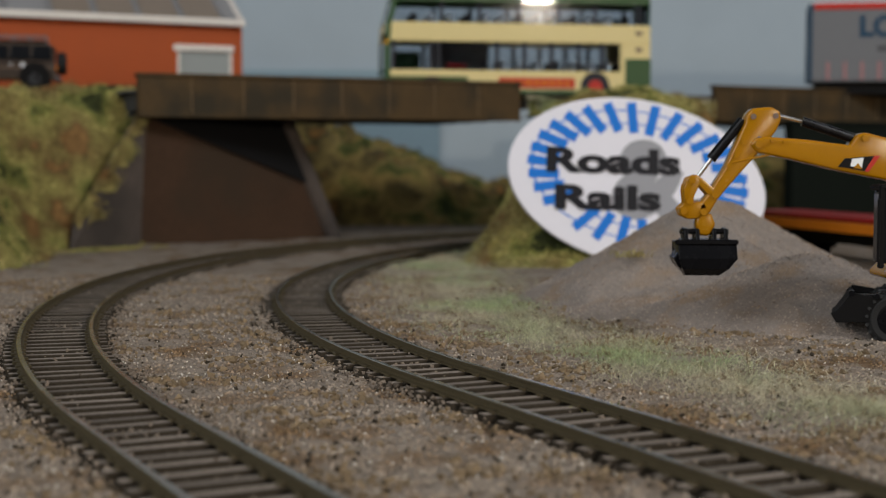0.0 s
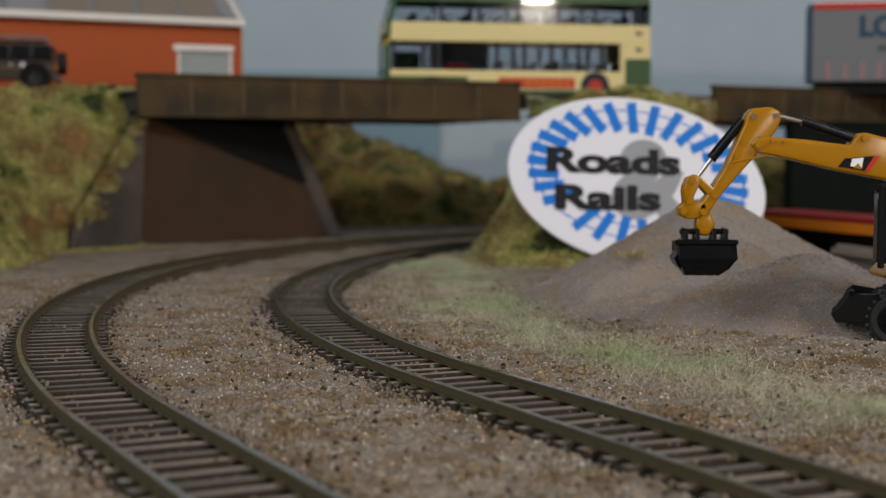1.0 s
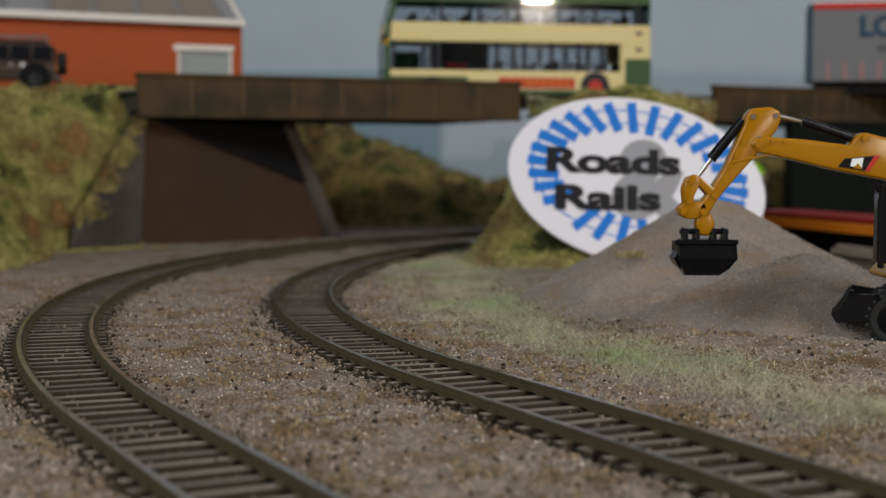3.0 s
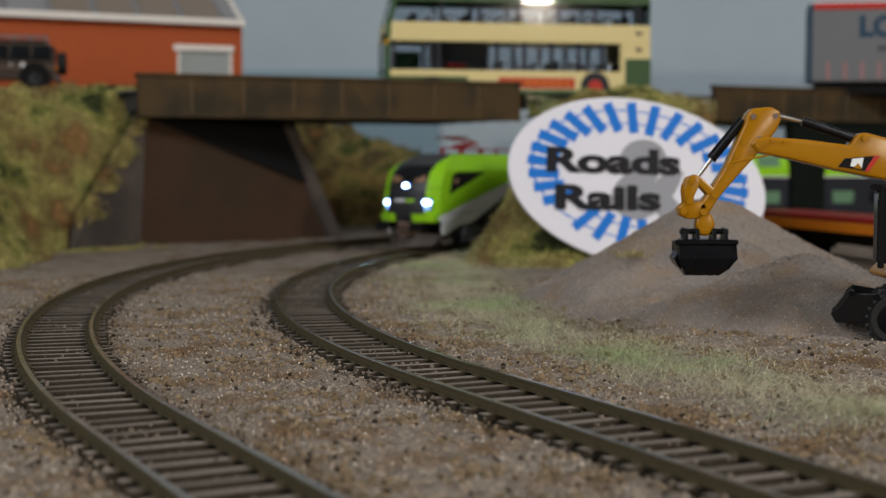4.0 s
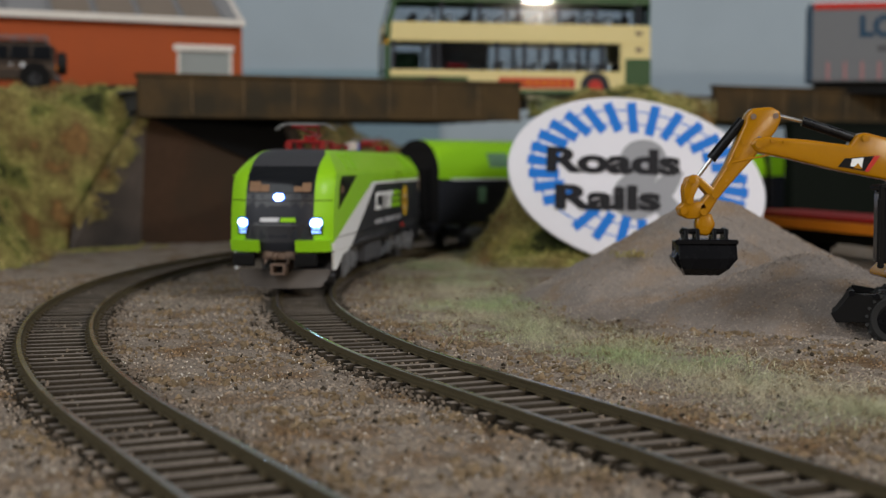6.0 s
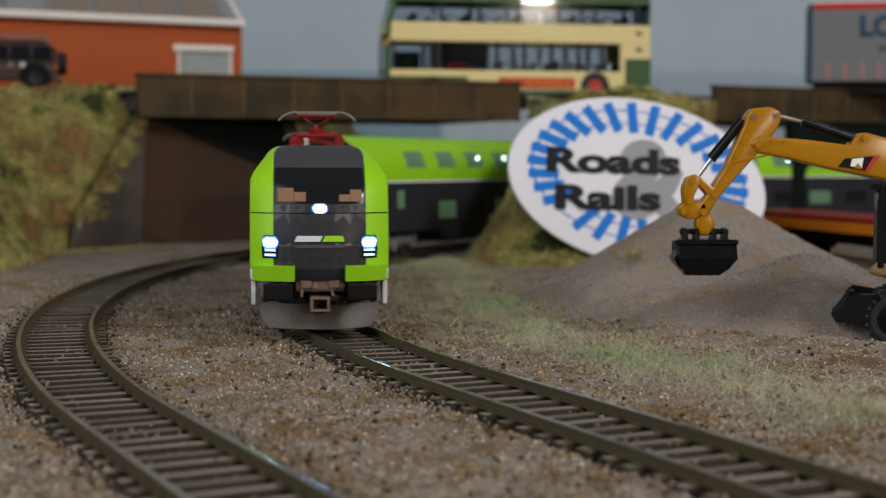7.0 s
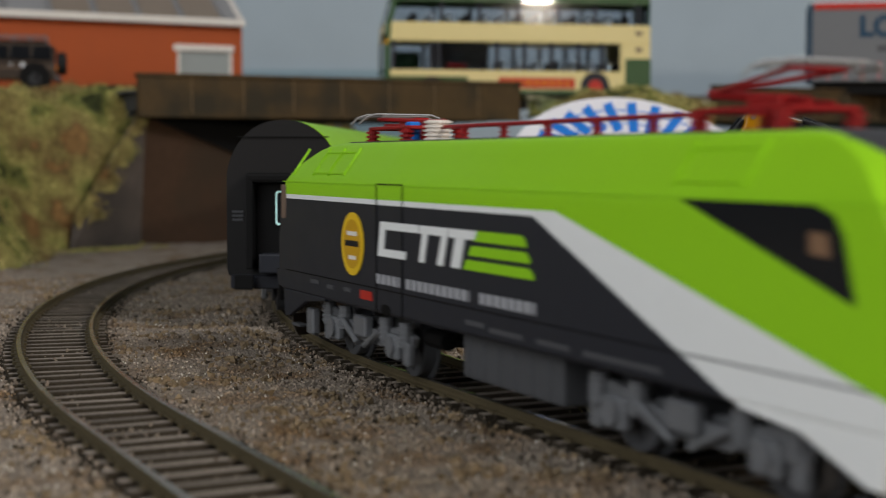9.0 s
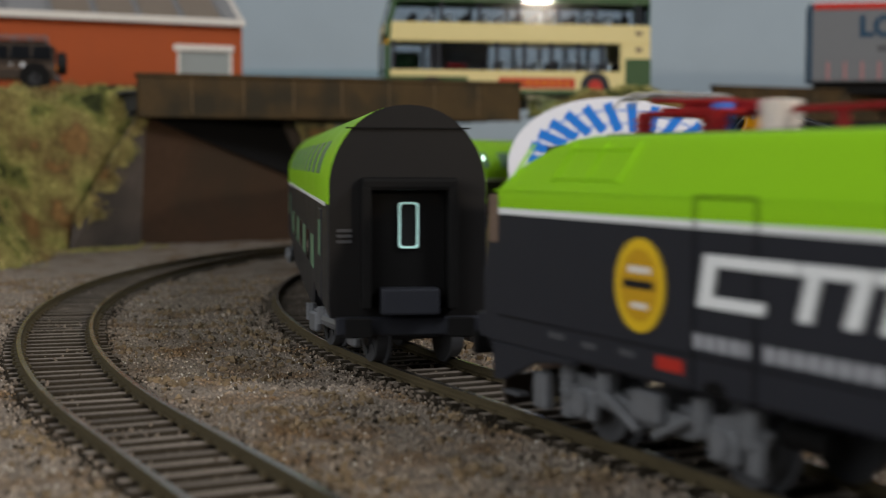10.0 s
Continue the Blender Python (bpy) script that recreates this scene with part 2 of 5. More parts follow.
def lettering(name, words, size, depth, material, parent, m, label="", bold=0.022):
    """Raised letters, in millimetres, from the built-in font, turned into a mesh."""
    cu = bpy.data.curves.new(name, "FONT")
    cu.body, cu.size, cu.extrude, cu.align_x = words, size * MM, depth * MM, "LEFT"
    cu.offset = size * bold * MM
    tmp = new(name, cu)
    me = bpy.data.meshes.new_from_object(tmp.evaluated_get(bpy.context.evaluated_depsgraph_get()))
    bpy.data.objects.remove(tmp)
    me.materials.clear()
    me.materials.append(M[material])
    ob = new(name, me)
    ob.parent = parent
    ob.matrix_local = m
    if label:
        ob["label"] = label
    return ob


def fbm(x, y, s, seed=0.0):
    return noise.fractal(Vector((x / s, y / s, seed)), 1.0, 2.0, 4)


def grains(name, spots, material, parent=None, smin=0.4, smax=1.1, seed=1):
    """Many small angular crumbs in one mesh; spots is a list of (x, y, z)."""
    rng = np.random.default_rng(seed)
    base = np.array([(1, 0, 0), (-1, 0, 0), (0, 1, 0), (0, -1, 0), (0, 0, 1), (0, 0, -1)], float)
    fc = [(0, 2, 4), (2, 1, 4), (1, 3, 4), (3, 0, 4), (2, 0, 5), (1, 2, 5), (3, 1, 5), (0, 3, 5)]
    n = len(spots)
    sp = np.array(spots, float)
    q = rng.normal(size=(n, 3, 3))
    q = np.linalg.qr(q)[0]
    sc = rng.uniform(smin, smax, (n, 1, 1)) * rng.uniform(0.6, 1.3, (n, 6, 1)) * 0.5
    v = (base[None] * sc) @ q + sp[:, None]
    faces = (np.array(fc)[None] + (np.arange(n) * 6)[:, None, None]).reshape(-1, 3)
    me = bpy.data.meshes.new(name)
    me.from_pydata((v.reshape(-1, 3) * MM).tolist(), [], faces.tolist())
    me.materials.append(M[material])
    ob = new(name, me)
    if parent:
        ob.parent = parent
    return ob


def blades(name, spots, material, parent=None, lmin=2.0, lmax=5.0, width=0.18, lean=0.6, seed=2):
    """Many thin bent grass fibres in one mesh; spots is a list of (x, y, z)."""
    rng = np.random.default_rng(seed)
    n = len(spots)
    sp = np.array(spots, float)
    ln = rng.uniform(lmin, lmax, n)
    an = rng.uniform(0, 2 * np.pi, n)
    le = rng.uniform(0.1, 1.0, n) * lean * 1.5
    wa = rng.uniform(0, 2 * np.pi, n)
    side = np.stack([np.cos(wa), np.sin(wa), np.zeros(n)], 1) * width * 0.5
    dirn = np.stack([np.cos(an), np.sin(an), np.zeros(n)], 1)
    mid = sp + dirn * (ln * le * 0.3)[:, None] + np.array([0, 0, 1.0]) * (ln * 0.55)[:, None]
    tip = sp + dirn * (ln * le)[:, None] + np.array([0, 0, 1.0]) * (ln * np.maximum(0.1, 1 - le * 0.6))[:, None]
    v = np.stack([sp - side, sp + side, mid + side * 0.8, mid - side * 0.8, tip], 1)
    o = (np.arange(n) * 5)[:, None]
    faces = (np.array([0, 1, 2, 3])[None] + o).tolist() + (np.array([3, 2, 4])[None] + o).tolist()
    me = bpy.data.meshes.new(name)
    me.from_pydata((v.reshape(-1, 3) * MM).tolist(), [], faces)
    me.materials.append(M[material])
    ob = new(name, me)
    if parent:
        ob.parent = parent
    return ob


def heightfield(name, xs, ys, zf, material, smooth=True):
    vs = [(x * MM, y * MM, zf(x, y) * MM) for y in ys for x in xs]
    nx = len(xs)
    fs = [(j * nx + i, j * nx + i + 1, (j + 1) * nx + i + 1, (j + 1) * nx + i) for j in range(len(ys) - 1) for i in range(nx - 1)]
    me = bpy.data.meshes.new(name)
    me.from_pydata(vs, [], fs)
    if smooth:
        me.polygons.foreach_set("use_smooth", [True] * len(fs))
    me.materials.append(M[material])
    return new(name, me)


# ---------- the two tracks: centre lines by arc length ----------


class Line:
    """An arc of radius far, then one of radius near, then straight; s = 0 where it runs straight towards the front."""

    def __init__(self, x, y, far, near, end, top=95.0):
        self.x, self.y, self.far, self.near = x, y, far, near
        self.end, self.top = radians(end), radians(top)

    def at(self, s):
        """Place and heading (a unit vector along growing s) at s."""
        if s < 0:
            b = -s / self.far
            if b <= self.top + 1e-6:
                return (Vector((self.x + self.far * (1 - math.cos(b)), self.y + self.far * math.sin(b))), Vector((-math.sin(b), -math.cos(b))))
            p, d = self.at(-self.top * self.far)
            return p - d * (b - self.top) * self.far, d
        e = s / self.near
        if e <= self.end + 1e-6:
            return (Vector((self.x + self.near * (1 - math.cos(e)), self.y - self.near * math.sin(e))), Vector((math.sin(e), -math.cos(e))))
        p, d = self.at(self.end * self.near)
        return p + d * (s - self.end * self.near), d


LINE_A = Line(-47.5, 500.2, 482.0, 503.6, 25.7)
LINE_B = Line(-117.0, 498.5, 530.0, 582.2, 27.4)


def near_line(x, y):
    """A rough distance to the nearer of the two centre lines."""
    best = 1e9
    for ln in (LINE_A, LINE_B):
        r = ln.far if y > ln.y else ln.near
        a = math.atan2(ln.y - y, ln.x + r - x)
        if y > ln.y or a <= ln.end:
            best = min(best, abs(math.hypot(x - ln.x - r, y - ln.y) - r))
        else:
            p, d = ln.at(ln.end * ln.near)
            w = Vector((x, y)) - p
            best = min(best, abs(w.x * d.y - w.y * d.x))
    return best


# ---------- ground ----------


def ground_z(x, y):
    d = near_line(x, y)
    z = 0.9 * fbm(x, y, 22) + 0.55 * fbm(x, y, 3.4, 5.0) + 0.5 * fbm(x, y, 1.5, 9.0)
    k = min(1.0, max(0.0, (d - 9.8) / 3.4))
    return z * (0.3 + 0.7 * k) + 2.1 * k - 0.5


xs = [-3000, -1800, -900, -500] + np.linspace(-330, -152, 60).tolist() + np.linspace(-150, 150, 320).tolist() + np.linspace(152, 330, 60).tolist() + [500, 900, 1800, 3000]
ys = [-1990, -900, -300, 0, 60] + np.linspace(90, 420, 360).tolist() + np.linspace(422, 560, 80).tolist() + np.linspace(566, 1010, 60).tolist() + [1240]
ground = tagged(heightfield("ground", xs, ys, lambda x, y: ground_z(x, y) if abs(x) < 400 and 80 < y < 1000 else 0.0, "ground"),
                "brown crumbly ground cover of the model layout", "ground", kind="structure")


def room():
    for nm, b in (("wall_west", (-3100, -3000, -2000, 2500, -900, 1900)), ("wall_east", (3000, 3100, -2000, 2500, -900, 1900)),
                  ("wall_south", (-3100, 3100, -2100, -2000, -900, 1900)), ("wall_north", (-3100, 3100, 2500, 2600, -900, 1900)),
                  ("ceiling", (-3100, 3100, -2100, 2600, 1900, 2000))):
        tagged(link(nm, box(*b), "room"), "plain pale plaster of the hall", nm.split("_")[0], kind="structure")
    tagged(link("backdrop", box(-3000, 3000, 1240, 1252, -1, 620), "sky"), "pale grey-blue painted sky board", "backdrop", kind="structure")
    tagged(link("backdrop_low", box(-900, -3.5, 1234, 1239, -1, 128), "skydeep"), "deeper blue painted strip of the sky board", "backdrop", kind="structure")


room()


def crumbs():
    rng = np.random.default_rng(4)
    out = []
    while len(out) < 60000:
        y = 130 + 430 * rng.random() ** 1.5
        x = (rng.random() * 2 - 1) * (0.33 * y + 15)
        if near_line(x, y) > 9.3 or rng.random() < 0.25:
            out.append((x, y, ground_z(x, y) + 0.1))
    tagged(grains("ground_crumbs", out, "crumb", None, 0.3, 1.0, 4), "loose brown cork crumbs on the ground", "crumbs", kind="stuff")


crumbs()


def flakes():
    """Larger brown flakes, gathered in patches."""
    rng = np.random.default_rng(14)
    out = []
    while len(out) < 6500:
        y = 135 + 400 * rng.random() ** 1.4
        x = (rng.random() * 2 - 1) * (0.33 * y + 12)
        if near_line(x, y) > 14 and fbm(x, y, 17, 17.0) + 0.12 * rng.normal() > 0.12:
            out.append((x, y, ground_z(x, y) + 0.15))
    tagged(grains("cork_flakes", out, "flake", None, 0.5, 2.3, 14), "brown cork flakes scattered on the ground", "crumbs", kind="stuff")


flakes()


def specks():
    """Single pale crumbs as painted-in glints, and dark lumps that stand out on the ground."""
    rng = np.random.default_rng(15)
    for name, n, material, lo, hi, label in (("pale_specks", 2600, "glint", 0.25, 0.6, "tiny pale specks put in as glints on the ground"),
                                             ("dark_lumps", 1500, "dirt", 0.5, 1.5, "small dark brown lumps beside the tracks")):
        out = []
        while len(out) < n:
            y = 135 + 330 * rng.random() ** 1.5
            x = (rng.random() * 2 - 1) * (0.33 * y + 12)
            d = near_line(x, y)
            if d > 11 and (name == "pale_specks" or rng.random() < 0.06 + math.exp(-(d - 12) / 4.0)):
                out.append((x, y, ground_z(x, y) + 0.3))
        tagged(grains(name, out, material, None, lo, hi, 15), label, "crumbs", kind="stuff")


specks()


# ---------- track ----------


def track(line, s0, s1, name, label):
    t = thing(name, at(0, 0, 0), label, "track")
    for off, nm in ((8.65, "rail"), (-8.65, "rail")):
        n = int((s1 - s0) / 5)
        prof = [(-1.05, 2.55), (1.05, 2.55), (1.05, 2.8), (0.3, 3.0), (0.3, 3.75), (0.55, 3.9), (0.55, 4.38), (0.42, 4.5), (-0.42, 4.5),
                (-0.55, 4.38), (-0.55, 3.9), (-0.3, 3.75), (-0.3, 3.0), (-1.05, 2.8)]
        bm = bmesh.new()
        rings = []
        for i in range(n + 1):
            p, d = line.at(s0 + (s1 - s0) * i / n)
            nrm = Vector((-d.y, d.x))
            rings.append([bm.verts.new((p.x + nrm.x * (off + a), p.y + nrm.y * (off + a), z)) for a, z in prof])
        k = len(prof)
        for r0, r1 in zip(rings, rings[1:]):
            for j in range(k):
                f = bm.faces.new((r0[j], r0[(j + 1) % k], r1[(j + 1) % k], r1[j]))
                f.material_index = 1 if j in (6, 7, 8) else 0
        bmesh.ops.recalc_face_normals(bm, faces=bm.faces[:])
        part(nm, bm, ["rail", "railhead"], t)
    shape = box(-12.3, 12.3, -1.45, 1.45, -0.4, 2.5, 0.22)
    # tops take the sleeper colour, all other faces the dark trackbed brown
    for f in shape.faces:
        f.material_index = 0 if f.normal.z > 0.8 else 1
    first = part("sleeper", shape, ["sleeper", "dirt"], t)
    chair = box(-1.7, 1.7, -1.1, 1.1, 2.3, 3.0, 0.2)
    part_mesh = first.data
    fast = bpy.data.meshes.new("rail_chair")
    bmesh.ops.scale(chair, vec=(MM, MM, MM), verts=chair.verts)
    chair.to_mesh(fast)
    chair.free()
    fast.materials.append(M["rail"])
    s, k = s0 + 3, 0
    rng = random.Random(len(name))
    while s < s1 - 2:
        p, d = line.at(s)
        ang = math.degrees(math.atan2(d.x, -d.y))
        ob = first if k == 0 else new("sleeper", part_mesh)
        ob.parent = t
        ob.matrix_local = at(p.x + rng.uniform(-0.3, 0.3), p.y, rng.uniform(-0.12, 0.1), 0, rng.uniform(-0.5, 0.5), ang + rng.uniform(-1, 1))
        if p.y < 480:
            for o in (-8.65, 8.65):
                c = new("rail_chair", fast)
                c.parent = ob
                c.matrix_local = at(o, 0, 0)
        s += 6.7
        k += 1
    bm = bmesh.new()
    n = int((s1 - s0) / 8)
    rows = []
    for i in range(n + 1):
        p, d = line.at(s0 + (s1 - s0) * i / n)
        nrm = Vector((-d.y, d.x))
        rows.append([bm.verts.new((p.x + nrm.x * o, p.y + nrm.y * o, z)) for o, z in ((-12.6, -0.3), (-11.6, 0.25), (11.6, 0.25), (12.6, -0.3))])
    for a, b in zip(rows, rows[1:]):
        for k in range(3):
            bm.faces.new((a[k], b[k], b[k + 1], a[k + 1]))
    bmesh.ops.recalc_face_normals(bm, faces=bm.faces[:])
    part("trackbed", bm, "dirt", t, "dark brown trackbed between the sleepers")
    # dirt and small ballast lying between and beside the sleepers
    rg = np.random.default_rng(len(name) + 7)
    out = []
    for _ in range(6000):
        s = rg.uniform(max(s0, -60), s1)
        p, d = line.at(s)
        o = rg.uniform(-13.6, 13.6)
        x, y = p.x - d.y * o, p.y + d.x * o
        out.append((x, y, (0.25 if abs(o) < 11.5 else 1.3) + 0.6 * fbm(x, y, 6, 3)))
    b = grains("ballast", out, "dirt", t, 0.6, 1.9, len(name))
    b["kind"] = "stuff"
    # pale ballast grains spilled over sleepers and against their ends
    out = []
    for _ in range(9000):
        s = rg.uniform(max(s0, -420), s1)
        p, d = line.at(s)
        o = rg.choice((-1, 1)) * rg.normal(14.6, 1.7) if rg.random() < 0.72 else rg.uniform(-7.0, 7.0)
        x, y = p.x - d.y * o, p.y + d.x * o
        if fbm(x, y, 22, 5.0) + 0.25 * rg.normal() > (-0.1 if abs(o) > 8 else 0.2) and abs(abs(o) - 8.65) > 1.2:
            out.append((x, y, rg.uniform(1.6, 2.75) if abs(o) < 13.4 else rg.uniform(0.8, 2.2)))
    b = grains("spilled_ballast", out, "spill", t, 0.3, 1.25, len(name) + 1)
    b["kind"] = "stuff"
    return t


track(LINE_A, -760, 470, "railway_track", "rusty weathered model track curving towards the straight")
track(LINE_B, -760, 480, "railway_track", "rusty weathered model track on the outer curve")
# ---------- road bridge, abutments and banks ----------
ROAD_U = Vector((math.cos(radians(26.1)), math.sin(radians(26.1))))     # along the road
ROAD_0 = Vector((-158.7, 730.0))                                        # left end of the near parapet


def road_at(u, v, z, rz=0.0):
    """A pose on the road: u along it, v across (away from the front)."""
    p = ROAD_0 + ROAD_U * u + Vector((-ROAD_U.y, ROAD_U.x)) * v
    return at(p.x, p.y, z, 0, 0, 26.1 + rz)


def parapet_bridge(u0, u1, label, lift=0.0, tip=0.0):
    t = thing("road_bridge", road_at(u0, 0, lift) @ pose(0, 0, 0, 0, -tip, 0), label, "bridge")
    ln = u1 - u0
    n = max(2, round(ln / 28.0))
    for i in range(n):
        a, b = ln * i / n, ln * (i + 1) / n
        part("girder_panel", box(a + 0.25, b - 0.25, 0, 5, 71.2, 91.5, 0.35), "girder", t)
        if i:
            part("pilaster", box(a - 0.9, a + 0.9, -0.35, 4, 71.6, 91.2, 0.25), "girder", t)
            part("seam_strip", box(a - 0.35, a + 0.35, -0.6, -0.2, 72.5, 90.5, 0.1), "seam", t)
    part("coping", box(-0.6, ln + 0.6, -0.9, 6, 91.4, 93.4, 0.4), "girder", t)
    part("flange", box(-0.3, ln + 0.3, -0.7, 5.6, 70.2, 71.6, 0.3), "girder", t)
    part("deck", box(0, ln, 5.6, 118, 74, 83.2), "deck", t)
    part("far_girder", box(0, ln, 118.2, 123, 71, 93), "girder", t)
    for k in range(5):
        part("cross_beam", box(0, ln, 20 + k * 22, 23 + k * 22, 70.5, 74), "deck", t)
    return t


parapet_bridge(0, 228.5, "brown stained plate girder road bridge over the tracks", 0.0, 0.35)
parapet_bridge(370, 560, "brown stained plate girder bridge over the siding", 3.4, 0.0)


def road():
    bm = box(-4, 900, 6.5, 117, 83.4, 84.6)
    ob = link("road", bm, "asphalt")
    ob.matrix_world = road_at(0, 0, 0)
    tagged(ob, "dark grey asphalt road across the bridges", "road", kind="structure")
    bm = box(-900, -5, 66, 420, 40, 86.4)
    ob = link("pavement", bm, "moss")
    ob.matrix_world = road_at(0, 0, 0)
    tagged(ob, "mossy raised yard beside the road", "pavement", kind="structure")


road()


def abutment():
    t = thing("abutment", at(0, 0, 0), "brown painted battered abutment with a wing wall", "abutment")
    # the face below the girder leans back and runs beside the outer track
    face = [(-163.5, 752, 0), (-61.5, 842, 0), (-88, 803.8, 71), (-158, 742, 71)]
    bm = bmesh.new()
    vs = [bm.verts.new(p) for p in face] + [bm.verts.new((p[0] - 14, p[1] + 40, p[2])) for p in face]
    for q in ((0, 1, 2, 3), (7, 6, 5, 4), (0, 4, 5, 1), (1, 5, 6, 2), (2, 6, 7, 3), (3, 7, 4, 0)):
        bm.faces.new([vs[i] for i in q])
    bmesh.ops.recalc_face_normals(bm, faces=bm.faces[:])
    part("face_wall", bm, "abut", t)
    # a black triangle under the deck paints in its shadow above the painted facing
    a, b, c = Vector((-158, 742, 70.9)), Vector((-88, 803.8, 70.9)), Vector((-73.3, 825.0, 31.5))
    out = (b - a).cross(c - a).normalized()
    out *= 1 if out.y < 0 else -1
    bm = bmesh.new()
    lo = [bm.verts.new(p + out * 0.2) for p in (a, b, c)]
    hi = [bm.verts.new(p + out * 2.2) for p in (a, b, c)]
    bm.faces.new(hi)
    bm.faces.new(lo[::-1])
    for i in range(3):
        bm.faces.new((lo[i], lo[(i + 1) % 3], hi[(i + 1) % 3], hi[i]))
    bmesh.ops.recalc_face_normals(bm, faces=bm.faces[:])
    part("upper_wall", bm, "soot", t, "black plate painting in the deck shadow on the wall")
    bm = bmesh.new()
    wing = [(-163.5, 752, 0), (-158, 742, 71), (-160, 739, 72), (-190, 715, 16), (-191, 710, 0)]
    vs = [bm.verts.new(p) for p in wing] + [bm.verts.new((p[0] - 8, p[1] + 22, p[2])) for p in wing]
    bm.faces.new(vs[:5])
    bm.faces.new(vs[5:][::-1])
    for i in range(5):
        bm.faces.new((vs[i], vs[(i + 1) % 5], vs[5 + (i + 1) % 5], vs[5 + i]))
    bmesh.ops.recalc_face_normals(bm, faces=bm.faces[:])
    part("wing_wall", bm, "abutgrey", t, "greyer weathered wing wall")
    # a rounded corner post closes the face towards the track
    foot, top = Vector((-61.5, 842, 0)), Vector((-88, 803.8, 71))
    bm = rod(foot + Vector((-4, -1, -1)), top + Vector((-4, -1, 0)), 5.5, None, 16)
    part("corner_post", bm, "abutgrey", t, "worn rounded grey corner post")
    return t


abutment()


def smooth_step(a, b, x):
    k = min(1.0, max(0.0, (x - a) / (b - a)))
    return k * k * (3 - 2 * k)


def bank_west(x, y):
    # a slope that rises away from the outer track, and another behind the wing wall up to the road
    behind = (x + 191) * -0.833 + (y - 710) * 0.553
    a = 86 * smooth_step(0, 84, -x - 172 - 0.1 * (y - 610)) * smooth_step(565, 650, y)
    b = 84 * smooth_step(-5, 42, behind + max(0.0, y - 715) * 0.6) * smooth_step(640, 720, y)
    h = max(a, b) * max(smooth_step(3.0, 6.5, behind), 1 - smooth_step(650, 692, y), smooth_step(747, 760, y) * smooth_step(5, 11, ((y - 752) - 0.882 * (x + 163.5)) / 1.33))
    # moss heaped behind the wing wall, up to the end of the girder
    d = ((y - 715) - 0.844 * (x + 190)) / 1.31
    c = min(82.0, max(0.0, 19 + 1.72 * (x + 190) + max(0.0, d - 4))) * smooth_step(10, 15, d) * (1 - smooth_step(-165, -160, x))
    if y < 775:
        h = max(h, c * smooth_step(-200, -188, x))
    return h + (9.5 * fbm(x, y, 30, 2.0) + 5.5 * fbm(x, y, 13, 4.0)) * min(1, h / 10 + 0.05) - 0.8


def bank_mid(x, y):
    # the hump inside the curve, in front of the road
    r = 449 - math.hypot(x - 434.5, y - 500)
    h = float(np.interp(r, [0, 8, 18, 29, 40, 60], [0, 13, 36, 68, 78, 80]))
    h *= smooth_step(590, 668, y) * (1 - smooth_step(120, 150, x))
    return h + (6.0 * fbm(x, y, 26, 7.0) + 4.0 * fbm(x, y, 11, 8.0)) * min(1, h / 8 + 0.03) - 1.0


def bank_far(x, y):
    crest = max(78 - 0.36 * max(0, x + 110), 50 * smooth_step(150, 230, x))
    foot = 985 + 90 * smooth_step(60, 190, x)
    h = max(0, crest) * smooth_step(foot, foot + 80, y)
    return h + (13 * fbm(x, y, 34, 11.0) + 8.0 * fbm(x, y, 15, 12.0)) * min(1, h / 10) - 0.8


def bank(name, zf, x0, x1, y0, y1, step, material, tuft, n, label, seed, lmax=4.5, clump=2.2):
    xs = np.arange(x0, x1 + step, step).tolist()
    ys = np.arange(y0, y1 + step, step).tolist()
    ob = heightfield(name, xs, ys, zf, material)
    tagged(ob, label, "embankment", kind="structure")
    rng = np.random.default_rng(seed)
    out = []
    for _ in range(n * 6):
        x, y = rng.uniform(x0, x1), rng.uniform(y0, y1)
        z = zf(x, y)
        if z > 0.6 and fbm(x, y, 14, seed) > -0.25:
            out.append((x, y, z))
        if len(out) >= n:
            break
    tf = blades("moss_fibres", out, tuft, None, 1.2, lmax, 0.35, 1.0, seed)
    tagged(tf, "short matted grass fibres on the bank", "grass", kind="stuff")
    cl = grains("moss_clumps", out[::3], tuft, None, clump * 0.3, clump, seed)
    tagged(cl, "crumbly foam foliage clumps on the bank", "foliage", kind="stuff")
    return ob


bank("embankment_west", bank_west, -330, -156, 560, 800, 2.5, "moss", "mosstuft", 22000, "mossy green and rust-brown grassed embankment", 21)
bank("embankment_middle", bank_mid, -20, 200, 580, 850, 2.5, "moss", "mosstuft", 20000, "straw and moss covered embankment between the openings", 22)
bank("embankment_far", bank_far, -190, 340, 960, 1225, 5, "hedge", "hedge", 7000, "dry brown scrub bank behind the tracks", 23, 6.0, 4.5)

# ---------- gravel heaps ----------


def heap_z(x, y):
    def cone(cx, cy, h, r, seed):
        d = math.hypot(x - cx, y - cy)
        a = math.atan2(y - cy, x - cx)
        rr = r * (1 + 0.07 * math.sin(2 * a + seed) + 0.04 * math.sin(5 * a + 2 * seed))
        k = d / rr
        return h * (1 - k) if k > 0.16 else h * (1 - 0.08 - k * k * 3.1 * 0.8)
    z = max(cone(90, 470, 38.0, 66, 1.0), cone(107, 404, 23.0, 54, 2.2), cone(72, 430, 10.5, 44, 0.4))
    return z + (0.9 * fbm(x, y, 16, 3.3) + 0.45 * fbm(x, y, 4, 9.0)) * min(1.0, max(0.0, z / 3 + 0.6)) - 0.3


